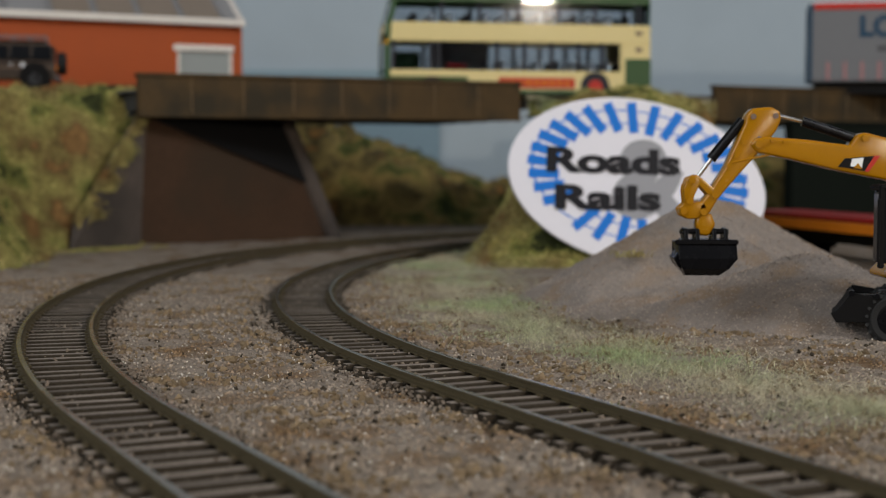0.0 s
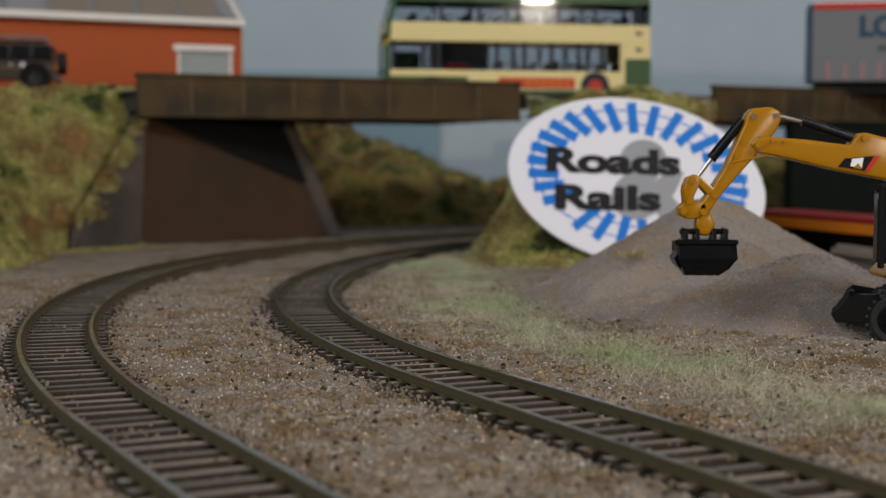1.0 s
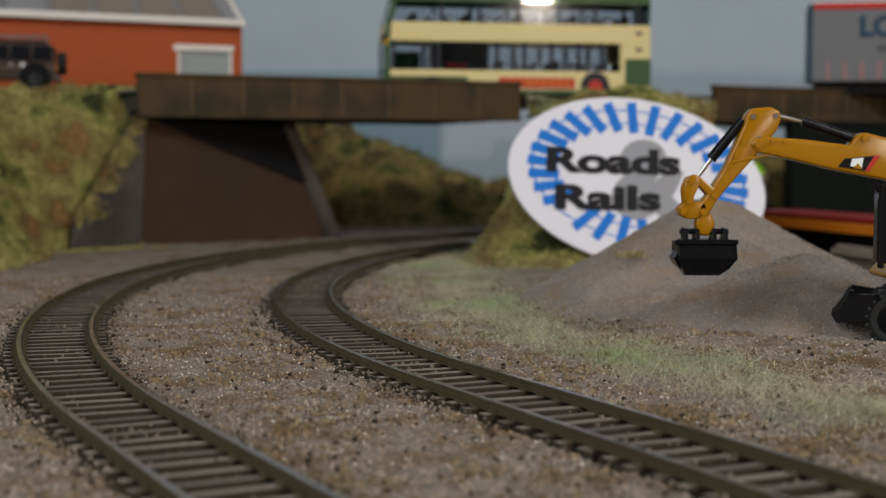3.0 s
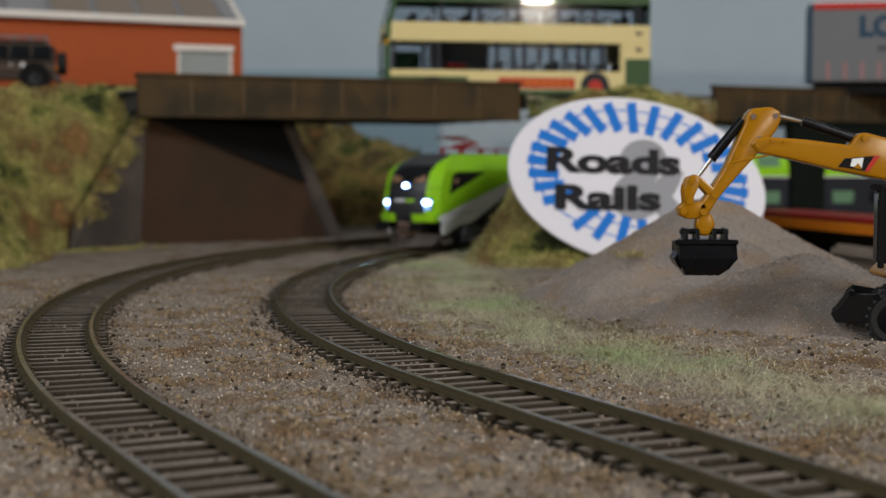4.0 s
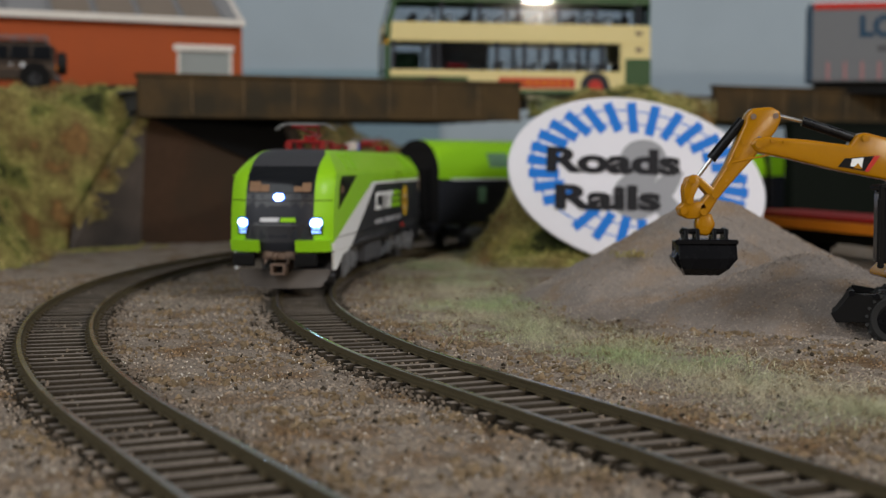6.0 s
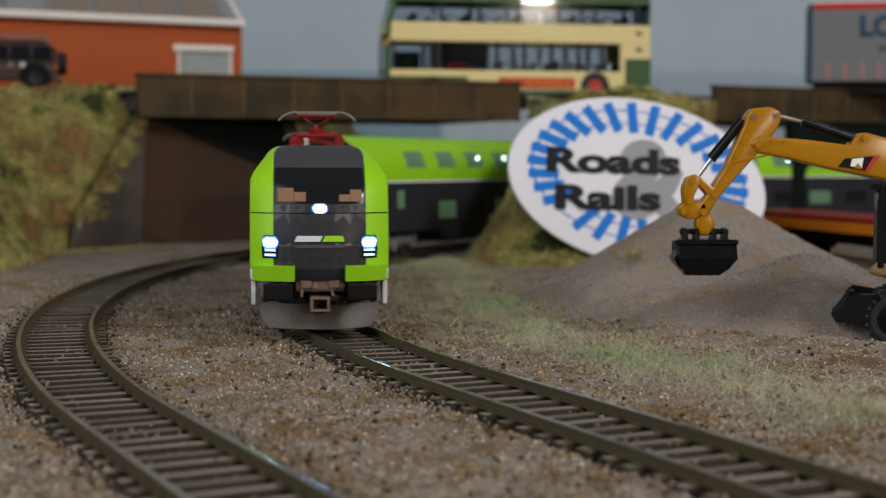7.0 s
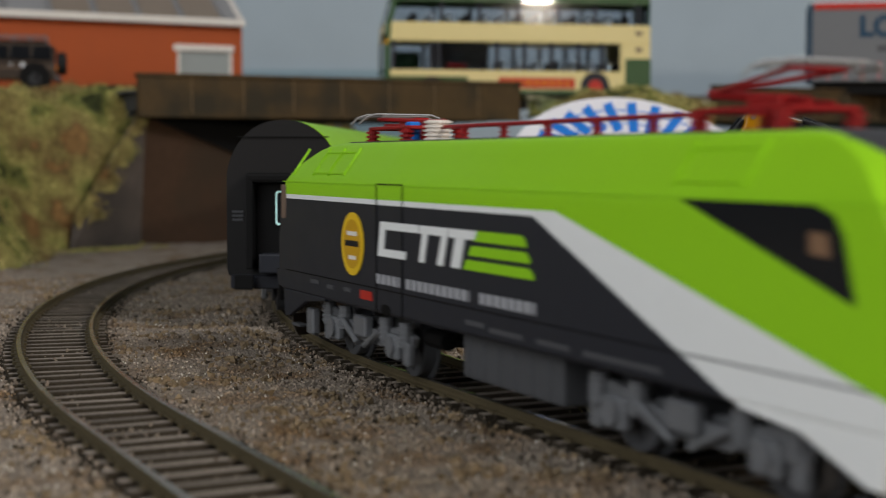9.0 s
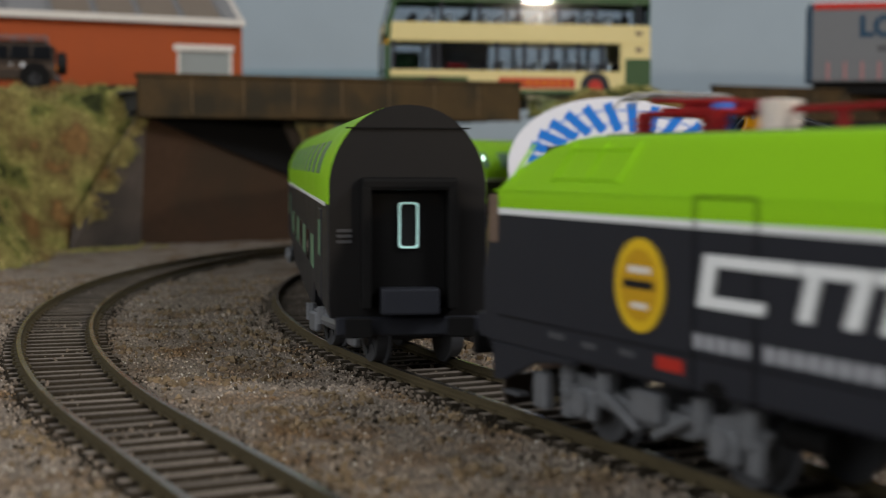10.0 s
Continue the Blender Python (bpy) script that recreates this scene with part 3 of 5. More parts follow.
heap = tagged(heightfield("gravel_heap", np.arange(20, 190, 1.7).tolist(), np.arange(335, 555, 1.9).tolist(), lambda x, y: max(-2.0, heap_z(x, y)), "gravel"),
              "heap of grey-brown gravel tipped beside the track", "gravel heap")


def heap_grains():
    rng = np.random.default_rng(31)
    out = []
    while len(out) < 26000:
        x, y = rng.uniform(25, 175), rng.uniform(338, 540)
        z = heap_z(x, y)
        if z > 0.2:
            out.append((x, y, z))
    g = grains("gravel_grains", out, "grain", None, 0.25, 0.75, 31)
    tagged(g, "loose gravel grains on the heap", "gravel", kind="stuff")


heap_grains()


def verge_grass():
    """Straw-coloured static grass between the track and the heaps, thinning out at its edges."""
    rng = np.random.default_rng(41)
    out = []
    while len(out) < 17000:
        y = 232 + 378 * rng.random() ** 1.3
        cx = float(np.interp(y, [235, 253, 291, 318, 345, 372, 460, 600], [88, 74, 55, 48, 37, 20, 6, -2]))
        w = 11 + 0.016 * (y - 250)
        x = cx + rng.normal() * w
        if near_line(x, y) > 17 and fbm(x, y, 16, 6.0) + 0.25 * rng.normal() > -0.04 and heap_z(x, y) < 2.0:
            out.append((x, y, ground_z(x, y) - 0.2))
    g = blades("static_grass", out, "straw", None, 1.0, 6.6, 0.07, 2.6, 41)
    tagged(g, "flattened straw and pale green static grass", "grass", kind="stuff")


verge_grass()


def loose_fibres():
    """Single long dry fibres lying over the verge."""
    rng = np.random.default_rng(43)
    out = []
    while len(out) < 260:
        y = rng.uniform(235, 400)
        x = float(np.interp(y, [235, 291, 345, 400], [90, 58, 40, 14])) + rng.normal() * 14
        if near_line(x, y) > 15:
            out.append((x, y, ground_z(x, y) + 0.2))
    g = blades("dry_fibres", out, "strawpale", None, 1.2, 2.8, 0.09, 3.4, 43)
    tagged(g, "single long pale dry grass fibres", "grass", kind="stuff")


loose_fibres()


def foot_moss():
    """Loose moss strewn at the foot of the wing wall and the west bank."""
    rng = np.random.default_rng(46)
    out = []
    while len(out) < 2600:
        k = rng.random()
        x, y = -238 + 84 * k + 5 * rng.normal(), 650 + 92 * k - abs(rng.normal()) * 13
        if near_line(x, y) > 17 and fbm(x, y, 15, 16.0) + 0.2 * rng.normal() > -0.05:
            out.append((x, y, ground_z(x, y) - 0.1))
    g = blades("foot_moss", out, "mosstuft", None, 1.0, 3.4, 0.4, 1.6, 46)
    tagged(g, "loose green moss strewn at the wall foot", "moss", kind="stuff")


foot_moss()


def bank_foot():
    """Dry grass strewn where the middle bank runs out on the ground."""
    rng = np.random.default_rng(49)
    out = []
    while len(out) < 4200:
        a = rng.uniform(0.2, 0.62)
        r = 449 + rng.normal() * 9 + 2
        x, y = 434.5 - r * math.cos(a), 500 + r * math.sin(a)
        if near_line(x, y) > 16 and fbm(x, y, 13, 26.0) + 0.25 * rng.normal() > -0.1:
            out.append((x, y, max(ground_z(x, y), bank_mid(x, y)) - 0.2))
    tagged(blades("bank_foot_grass", out, "straw", None, 1.5, 5.5, 0.3, 1.6, 49), "dry straw grass at the foot of the bank", "grass", kind="stuff")
    tagged(grains("bank_foot_crumbs", out[::3], "mosstuft", None, 0.6, 2.2, 50), "brown moss crumbs at the foot of the bank", "moss", kind="stuff")


bank_foot()


def wall_moss():
    """Moss creeping from the bank over the sloping edge of the wing wall."""
    rng = np.random.default_rng(47)
    a, b = Vector((-159.5, 739, 73)), Vector((-191, 713.5, 14))
    out = []
    while len(out) < 2200:
        k = rng.random()
        p = a.lerp(b, k)
        d = abs(rng.normal()) * (2.5 + 5.0 * k)
        if fbm(p.x * 2, p.z, 9, 19.0) + 0.2 * rng.normal() > d * 0.05 - 0.12:
            out.append((p.x + 0.80 * d, p.y + 0.62 * d - 0.9, p.z - 0.35 * d + rng.uniform(-2.5, 0.8)))
    for name, ob in (("wall_moss", blades("wall_moss", out, "mosstuft", None, 1.2, 4.4, 0.4, 1.5, 47)),
                     ("wall_moss_clumps", grains("wall_moss_clumps", out[::4], "mosstuft", None, 0.8, 3.0, 48))):
        tagged(ob, "ragged moss creeping over the wing wall edge", "moss", kind="stuff")


wall_moss()


def verge():
    """The grassed edge of the road between the two girders."""
    def zf(x, y):
        return 84.5 + 2.2 * fbm(x, y, 9, 51.0)
    bm = bmesh.new()
    n = 56
    rows = []
    for i in range(n + 1):
        u = 232 + (369 - 232) * i / n
        e = 1.6 * fbm(u, 0, 7, 52.0)
        rows.append([bm.verts.new((u, v + (e if k in (1, 2) else 0), z + (zf(u, v) - 84.5 if k in (2, 3) else 1.5 * fbm(u, k * 9, 6, 53.0))))
                     for k, (v, z) in enumerate(((6, 74), (-2, 75), (-2, 85), (7, 86.5), (12, 84.5)))])
    for a, b in zip(rows, rows[1:]):
        for k in range(4):
            bm.faces.new((a[k], b[k], b[k + 1], a[k + 1]))
    bmesh.ops.recalc_face_normals(bm, faces=bm.faces[:])
    ob = link("verge", bm, "moss", None, "", True)
    ob.matrix_world = road_at(0, 0, 0)
    tagged(ob, "straw-coloured grass verge along the road edge", "verge", kind="structure")
    rng = np.random.default_rng(54)
    pts = []
    for _ in range(3500):
        u, k = rng.uniform(232, 369), rng.random()
        v, z = (-2.2, 75 + 20 * k) if k < 0.5 else (-2 + 9 * (k - 0.5) * 2, 85 + 1.5 * (k - 0.5))
        pts.append((u, v, z))
    g = blades("verge_grass", pts, "straw", ob, 1.5, 5.0, 0.35, 1.2, 54)
    g["kind"] = "stuff"


verge()


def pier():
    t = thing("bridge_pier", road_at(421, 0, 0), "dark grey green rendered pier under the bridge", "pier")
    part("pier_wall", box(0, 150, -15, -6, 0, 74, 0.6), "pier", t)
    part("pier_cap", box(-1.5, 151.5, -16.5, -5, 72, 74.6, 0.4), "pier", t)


pier()
# ---------- the train ----------
HALF = 17.2


def loco_outline(z):
    """Half width and half length of the body at height z over the rail."""
    zs = [12.8, 13.2, 16, 18.2, 24, 31.5, 34.2, 35.2, 38.2, 40.2, 42.5, 44.8, 46.2, 46.7]
    ws = [16.8, 17.2, 17.2, 17.2, 17.2, 17.2, 17.2, 17.2, 17.2, 16.3, 14.7, 13.0, 11.7, 10.6]
    ls = [104.5, 106.0, 107.2, 107.4, 107.4, 105.8, 104.8, 104.4, 102.4, 100.2, 97.0, 92.0, 87.0, 83.0]
    return float(np.interp(z, zs, ws)), float(np.interp(z, zs, ls))


def nose_x(y, z):
    w, l = loco_outline(z)
    return l - 6.0 * min(1.0, abs(y) / w) ** 3.0


def loco_body():
    zs = [12.8, 13.4, 14.6, 16, 17.2, 18.2, 20, 22, 24, 26, 28, 29.8, 31.6, 33, 34.2, 35.2, 36.6, 38.2, 39.2, 40.2, 41.2, 42.5, 43.7, 44.8, 45.6, 46.2, 46.7]
    cols = [-1, -0.75, -0.5, -0.25, 0, 0.25, 0.5, 0.75, 1]

    def across(w):
        """The places across the nose: eight columns over the dark middle, four on each cheek."""
        mid = min(11.4, 0.9 * w)
        cheek = [mid + (w - mid) * k for k in (0.3, 0.6, 0.85, 1.0)]
        return [-c for c in reversed(cheek)] + [mid * k for k in cols] + cheek

    xs = [-0.85, -0.6, -0.35, -0.1, 0.15, 0.4, 0.65, 0.85]
    bm = bmesh.new()
    rings = []
    for z in zs:
        w, l = loco_outline(z)
        ys = across(w)
        ring = [(nose_x(v, z), v, z) for v in ys]
        ring += [(l * -x * 0.93, w, z) for x in xs]
        ring += [(-nose_x(v, z), v, z) for v in reversed(ys)]
        ring += [(l * x * 0.93, -w, z) for x in xs]
        rings.append([bm.verts.new(p) for p in ring])
    k = len(rings[0])
    for a, b in zip(rings, rings[1:]):
        for j in range(k):
            bm.faces.new((a[j], a[(j + 1) % k], b[(j + 1) % k], b[j]))
    bm.faces.new(rings[-1])
    bm.faces.new(rings[0][::-1])
    bmesh.ops.recalc_face_normals(bm, faces=bm.faces[:])

    def cut(p0, p1):
        d = Vector((p1[0] - p0[0], 0, p1[1] - p0[1]))
        nrm = Vector((-d.z, 0, d.x)).normalized()
        side = [f for f in bm.faces if abs(f.normal.y) > 0.35]
        geom = set(side)
        for f in side:
            geom.update(f.edges)
            geom.update(f.verts)
        bmesh.ops.bisect_plane(bm, geom=list(geom), plane_co=(p0[0], 0, p0[1]), plane_no=nrm, dist=1e-5)

    cut((20.5, 34.2), (73.5, 12.0))
    cut((26.0, 35.5), (95.3, 17.7))
    for f in bm.faces:
        c = f.calc_center_median()
        x, z, y = abs(c.x), c.z, abs(c.y)
        low = 34.2 - (c.x - 20.5) * 0.4189
        high = 35.5 - (c.x - 26.0) * 0.2569
        front = x > nose_x(0, z) - 9 and abs(f.normal.y) < 0.62
        m = 0
        if z > 46.5:
            m = 3
        elif z > 35.2 or (c.x > 20 and z > high):
            m = 0
        elif z > 34.2 or (c.x > 18 and z > low):
            m = 1
        else:
            m = 2
        if front and y < min(11.4, 0.9 * loco_outline(z)[0]) and x > 60:
            m = 3 if z > 41.2 else 2
        elif front and c.x > 92:
            m = 0 if z > 14 else 2
        if c.x < -60 and y >= 11.4 and z < 34.2:
            m = 2
        f.material_index = m
    return bm


def front_shape(points, bm=None, lift=0.12, thick=0.5, sgn=1, n=6):
    """A panel that follows the nose, from an outline in y and z; the outline runs left side up, then right side down, in pairs."""
    own = bmesh.new()
    rows = []
    for (ya, yb, z) in points:
        rows.append([own.verts.new((sgn * (nose_x(ya + (yb - ya) * i / n, z) + lift), ya + (yb - ya) * i / n, z)) for i in range(n + 1)])
    for a, b in zip(rows, rows[1:]):
        for i in range(n):
            own.faces.new((a[i], a[i + 1], b[i + 1], b[i]))
    ex = bmesh.ops.extrude_face_region(own, geom=own.faces[:])
    bmesh.ops.translate(own, vec=(-sgn * thick, 0, 0), verts=[g for g in ex["geom"] if isinstance(g, bmesh.types.BMVert)])
    bmesh.ops.recalc_face_normals(own, faces=own.faces[:])
    return join(bm, own)


def wheelset(parent, x, r, gauge=7.9):
    bm = rod((0, -gauge - 3, 0), (0, gauge + 3, 0), 1.0, None, 8)
    for s in (-1, 1):
        rod((0, s * (gauge - 0.6), 0), (0, s * (gauge + 2.0), 0), r, bm, 24)
        rod((0, s * (gauge - 1.2), 0), (0, s * (gauge - 0.6), 0), r + 0.9, bm, 24)
        for k in range(5):
            a = 2 * math.pi * k / 5
            rod((r * 0.62 * math.cos(a), s * (gauge + 1.8), r * 0.62 * math.sin(a)), (r * 0.62 * math.cos(a), s * (gauge + 2.25), r * 0.62 * math.sin(a)), r * 0.17, bm, 6)
        rod((0, s * (gauge + 1.8), 0), (0, s * (gauge + 2.9), 0), r * 0.35, bm, 10)
    ob = part("wheelset", bm, "tank", parent, "grey wheels on an axle")
    ob.matrix_local = at(x, 0, r)
    return ob, x, r


def loco_bogie(parent, x):
    bm = bmesh.new()
    for s in (-1, 1):
        y0, y1 = sorted((s * 11.6, s * 13.2))
        plate([(-25, 8.6), (-20, 10.6), (-8, 8.2), (8, 8.2), (20, 10.6), (25, 8.6), (24, 6.6), (18, 7.0), (8, 5.0), (-8, 5.0), (-18, 7.0), (-24, 6.6)], y0, y1, 0.25, bm)
        for ax in (-17.2, 17.2):
            box(ax - 3, ax + 3, *sorted((s * 12.6, s * 14.6)), 3.6, 8.6, 0.5, bm)
            rod((ax, s * 14.2, 6.2), (ax, s * 15.2, 6.2), 2.0, bm, 14)
            for o in (-5.2, 5.2):
                rod((ax + o, s * 13.4, 6.6), (ax + o, s * 13.4, 11.5), 1.5, bm, 10)
                for q in range(4):
                    rod((ax + o, s * 13.4, 7.2 + q), (ax + o, s * 13.4, 7.6 + q), 1.75, bm, 10)
        rod((-11, s * 14.4, 8.6), (-2, s * 14.4, 4.6), 0.7, bm, 8)
        rod((11, s * 14.4, 8.6), (2, s * 14.4, 4.6), 0.7, bm, 8)
        box(-3.5, 3.5, *sorted((s * 12.8, s * 15.0)), 6.2, 10.6, 0.4, bm)
        box(-24.5, -21.5, *sorted((s * 12.4, s * 14.0)), 3.0, 7.5, 0.3, bm)
        box(21.5, 24.5, *sorted((s * 12.4, s * 14.0)), 3.0, 7.5, 0.3, bm)
    box(-12, 12, -11, 11, 6, 9, 0.4, bm)
    b = part("bogie", bm, "bogie", parent, "grey moulded bogie frame")
    b.matrix_local = at(x, 0, 0)
    return b, [wheelset(b, -17.2, 6.2), wheelset(b, 17.2, 6.2)]


def pantograph(parent, x, sgn, up):
    """A folded roof pantograph on red insulators."""
    bm = bmesh.new()
    for px in (-9, 9):
        for py in (-6, 6):
            rod((px, py, 46.4), (px, py, 49.6), 1.0, bm, 8)
            for q in range(3):
                rod((px, py, 46.9 + q * 0.9), (px, py, 47.4 + q * 0.9), 1.5, bm, 10)
    red = part("insulator_frame", bm, "redins", parent, "red roof insulators and frame")
    box(-10, 10, -6.6, -5.4, 49.4, 50.2, 0.2, bm := bmesh.new())
    box(-10, 10, 5.4, 6.6, 49.4, 50.2, 0.2, bm)
    box(-10, -8.6, -6.6, 6.6, 49.4, 50.2, 0.2, bm)
    box(8.6, 10, -6.6, 6.6, 49.4, 50.2, 0.2, bm)
    box(-4, 3, -2, 2, 49.8, 52.0, 0.4, bm)
    base = part("pantograph_base", bm, "redins", parent)
    k = up
    knee = (-16 * 0.9, 0, 50.6 + 0.6 * k)
    bm = rod((7, 0, 50.8), knee, 0.75, None, 8)
    rod((8, 3.5, 50.6), (-14, 1.0, 50.0 + k * 0.6), 0.35, bm, 6)
    rod(knee, (8.5, -4.5, 51.6 + k), 0.42, bm, 6)
    rod(knee, (8.5, 4.5, 51.6 + k), 0.42, bm, 6)
    rod((8.5, -5, 51.6 + k), (8.5, 5, 51.6 + k), 0.4, bm, 6)
    arm = part("pantograph_arm", bm, "redins", parent, "dark red folded pantograph arm")
    bm = bmesh.new()
    for dx in (6.2, 10.8):
        rod((dx, -6.6, 52.6 + k), (dx, 6.6, 52.6 + k), 0.27, bm, 8)
        for s in (-1, 1):
            rod((dx, s * 6.6, 52.6 + k), (dx, s * 8.8, 51.9 + k), 0.25, bm, 8)
            rod((dx, s * 8.8, 51.9 + k), (dx, s * 10.4, 50.4 + k), 0.22, bm, 8)
    for s in (-1, 1):
        rod((6.2, s * 5, 52.2 + k), (10.8, s * 5, 52.2 + k), 0.18, bm, 6)
        rod((6.2, s * 8.6, 51.7 + k), (10.8, s * 8.6, 51.7 + k), 0.25, bm, 6)
        rod((8.5, s * 4.5, 51.6 + k), (8.5, s * 5.2, 52.6 + k), 0.18, bm, 6)
    for dx in (4.9, 12.1):
        rod((dx, -5.4, 52.2 + k), (dx, 5.4, 52.2 + k), 0.18, bm, 6)
    bow = part("pantograph_bow", bm, "bowsteel", parent, "bright metal pantograph bow")
    for ob in (red, base, arm, bow):
        ob.matrix_local = at(x, 0, 0, 0, 0, 0 if sgn > 0 else 180)


def locomotive():
    t = thing("locomotive", at(0, 0, 0), "lime green, white and anthracite electric model locomotive on the track", "locomotive")
    body = part("body", loco_body(), ["green", "white", "anth", "roofgrey"], t, "", True)
    # windscreens, panels and lamps on both noses
    for s in (1, -1):
        part("windscreen", front_shape([(-10.7 - 0.3 * math.sin(math.pi * q / 8), 10.7 + 0.3 * math.sin(math.pi * q / 8), 32.4 + 1.1 * q) for q in range(9)], None, 0.18, 0.5, s, 14), "screen", body, "dark glossy cab windscreen", True)
        part("front_panel", front_shape([(-10.4, 10.4, 16.4), (-11.2, 11.2, 22), (-11.3, 11.3, 30), (-11.0, 11.0, 32.2)], None, 0.1, 0.5, s), "panel", body, "glossy anthracite nose panel")
        part("panel_joint", front_shape([(-17.0, 17.0, 29.9), (-17.0, 17.0, 30.15)], None, 0.14, 0.4, s, 14), "matblack", body)
        for y in (-12.2, 12.2):
            part("lamp_bezel", front_shape([(y - 1.9, y + 1.9, 18.9), (y - 2.1, y + 2.1, 21.5), (y - 1.6, y + 1.6, 24.6)], None, 0.16, 0.6, s), "glass", body, "dark lamp housing")
            on = "lamp" if s > 0 else "glass"
            part("headlight", front_shape([(y - 0.9, y + 0.9, 21.8), (y - 1.5, y + 1.5, 22.3), (y - 1.6, y + 1.6, 22.9), (y - 1.5, y + 1.5, 23.5), (y - 0.9, y + 0.9, 23.9)], None, 0.5, 0.5, s), on, body, "bright bluish white headlight" if s > 0 else "")
            if s > 0:
                # the blue halo round the headlight is put in as an emissive ring
                part("lamp_ring", front_shape([(y - 1.2, y + 1.2, 21.3), (y - 1.8, y + 1.8, 21.9), (y - 1.95, y + 1.95, 22.9), (y - 1.8, y + 1.8, 23.9), (y - 1.2, y + 1.2, 24.4)], None, 0.3, 0.3, s), "lampring", body, "blue emissive ring put in for the lamp's halo")
            for z in (19.5, 20.7):
                part("marker_light", front_shape([(y - 1.3, y + 1.3, z), (y - 1.3, y + 1.3, z + 0.55)], None, 0.4, 0.4, s), "lamp2" if s > 0 else "glass", body)
        part("top_light", front_shape([(-0.8, 0.8, 30.2), (-1.5, 1.5, 30.8), (-1.5, 1.5, 31.5), (-0.8, 0.8, 32.1)], None, 0.5, 0.5, s), "lamp" if s > 0 else "glass", body, "bright bluish white top headlight" if s > 0 else "")
        if s > 0:
            # same added halo round the top light
            part("lamp_ring", front_shape([(-1.2, 1.2, 29.9), (-1.9, 1.9, 30.6), (-1.9, 1.9, 31.7), (-1.2, 1.2, 32.4)], None, 0.3, 0.3, s), "lampring", body, "blue emissive ring put in for the lamp's halo")
        # wordmark bars on the nose
        bm = front_shape([(-6.2, 0.0, 23.1), (-5.6, 0.6, 24.5)], None, 0.3, 0.3, s)
        part("wordmark_bar", bm, "silver", body, "silver wordmark bar")
        part("wordmark_flag", front_shape([(0.6, 6.0, 23.1), (1.2, 5.6, 24.5)], None, 0.3, 0.3, s), "green", body)
        part("wordmark_bar", front_shape([(-6.2, 6.0, 21.6), (-6.2, 6.0, 22.2)], None, 0.24, 0.3, s), "tank", body)
        # green bumper blocks, buffers, coupler and plough
        for y in (-1, 1):
            part("bumper_block", front_shape([(min(y * 6.2, y * 16.6), max(y * 6.2, y * 16.6), 13.4), (min(y * 6.2, y * 16.6), max(y * 6.2, y * 16.6), 17.2)], None, 3.2, 4.5, s), "green" if s > 0 else "anth", body)
            bm = rod((s * 100, y * 10.2, 11.2), (s * 111.0, y * 10.2, 11.2), 1.5, None, 12)
            box(*sorted((s * 110.8, s * 112.6)), y * 10.2 - 3.6, y * 10.2 + 3.6, 9.0, 13.2, 0.6, bm, 2)
            part("buffer", bm, "matblack", body, "black rectangular buffer")
        bm = box(*sorted((s * 98, s * 105.4)), -6.0, 6.0, 10.6, 15.8, 0.5)
        box(*sorted((s * 104.8, s * 106.0)), -5, -2, 11.4, 14.6, 0.3, bm)
        box(*sorted((s * 104.8, s * 106.0)), 2, 5, 11.4, 14.6, 0.3, bm)
        rod((s * 104, -1.2, 13.2), (s * 107.2, -1.2, 11.2), 0.7, bm, 8)
        rod((s * 104, 2.6, 13.2), (s * 106.6, 3.2, 9.6), 0.35, bm, 6)
        rod((s * 104, -4.2, 13.2), (s * 106.6, -4.6, 9.4), 0.35, bm, 6)
        part("buffer_beam", bm, "brownsteel", body, "brown grey buffer beam with hoses")
        bm = box(*sorted((s * 96, s * 108.4)), -2.4, 2.4, 5.9, 6.5, 0.1)
        box(*sorted((s * 96, s * 108.4)), -2.4, 2.4, 8.9, 9.5, 0.1, bm)
        box(*sorted((s * 96, s * 108.4)), -2.4, -1.7, 6.4, 9.0, 0.1, bm)
        box(*sorted((s * 96, s * 108.4)), 1.7, 2.4, 6.4, 9.0, 0.1, bm)
        part("coupler_box", bm, "brownsteel", body, "square coupler pocket")
        bm = bmesh.new()
        rows = []
        for z, w, x in ((7.2, 15.6, 97.0), (4.4, 14.8, 99.5), (1.4, 12.8, 101.5)):
            rows.append([bm.verts.new((s * (x + 5.2 - 5.2 * abs(q / 8.0) ** 1.6), w * q / 8.0, z)) for q in range(-8, 9)])
        for a, b in zip(rows, rows[1:]):
            for i in range(16):
                bm.faces.new((a[i], a[i + 1], b[i + 1], b[i]))
        ex = bmesh.ops.extrude_face_region(bm, geom=bm.faces[:])
        bmesh.ops.translate(bm, vec=(-s * 0.9, 0, 0), verts=[g for g in ex["geom"] if isinstance(g, bmesh.types.BMVert)])
        bmesh.ops.recalc_face_normals(bm, faces=bm.faces[:])
        part("snow_plough", bm, "plough", body, "brown grey curved rail guard", True)
        for y in (-1, 1):
            part("front_skirt" if s > 0 else "rear_skirt", plate([(s * 72, 12.4), (s * 84, 11.2), (s * 95, 7.0), (s * 98, 6.8), (s * 99, 13), (s * 72, 13)], *sorted((y * 15.9, y * 17.05)), 0.2), "white" if s > 0 else "anth", body)
            part("cab_step", box(*sorted((s * 92, s * 97)), *sorted((y * 13.6, y * 15.8)), 4.4, 5.2, 0.2), "tank", body)
        for ya, yb, zt in ((-10.3, -6.4, 36.2), (-6.3, -3.4, 35.2), (4.8, 7.4, 34.6), (7.5, 10.3, 35.8)):
            part("cab_desk", front_shape([(ya, yb, 32.9 + (zt - 32.9) * q / 4) for q in range(5)], None, 0.34, 0.3, s), "tan", body, "tan cab fittings behind the glass")
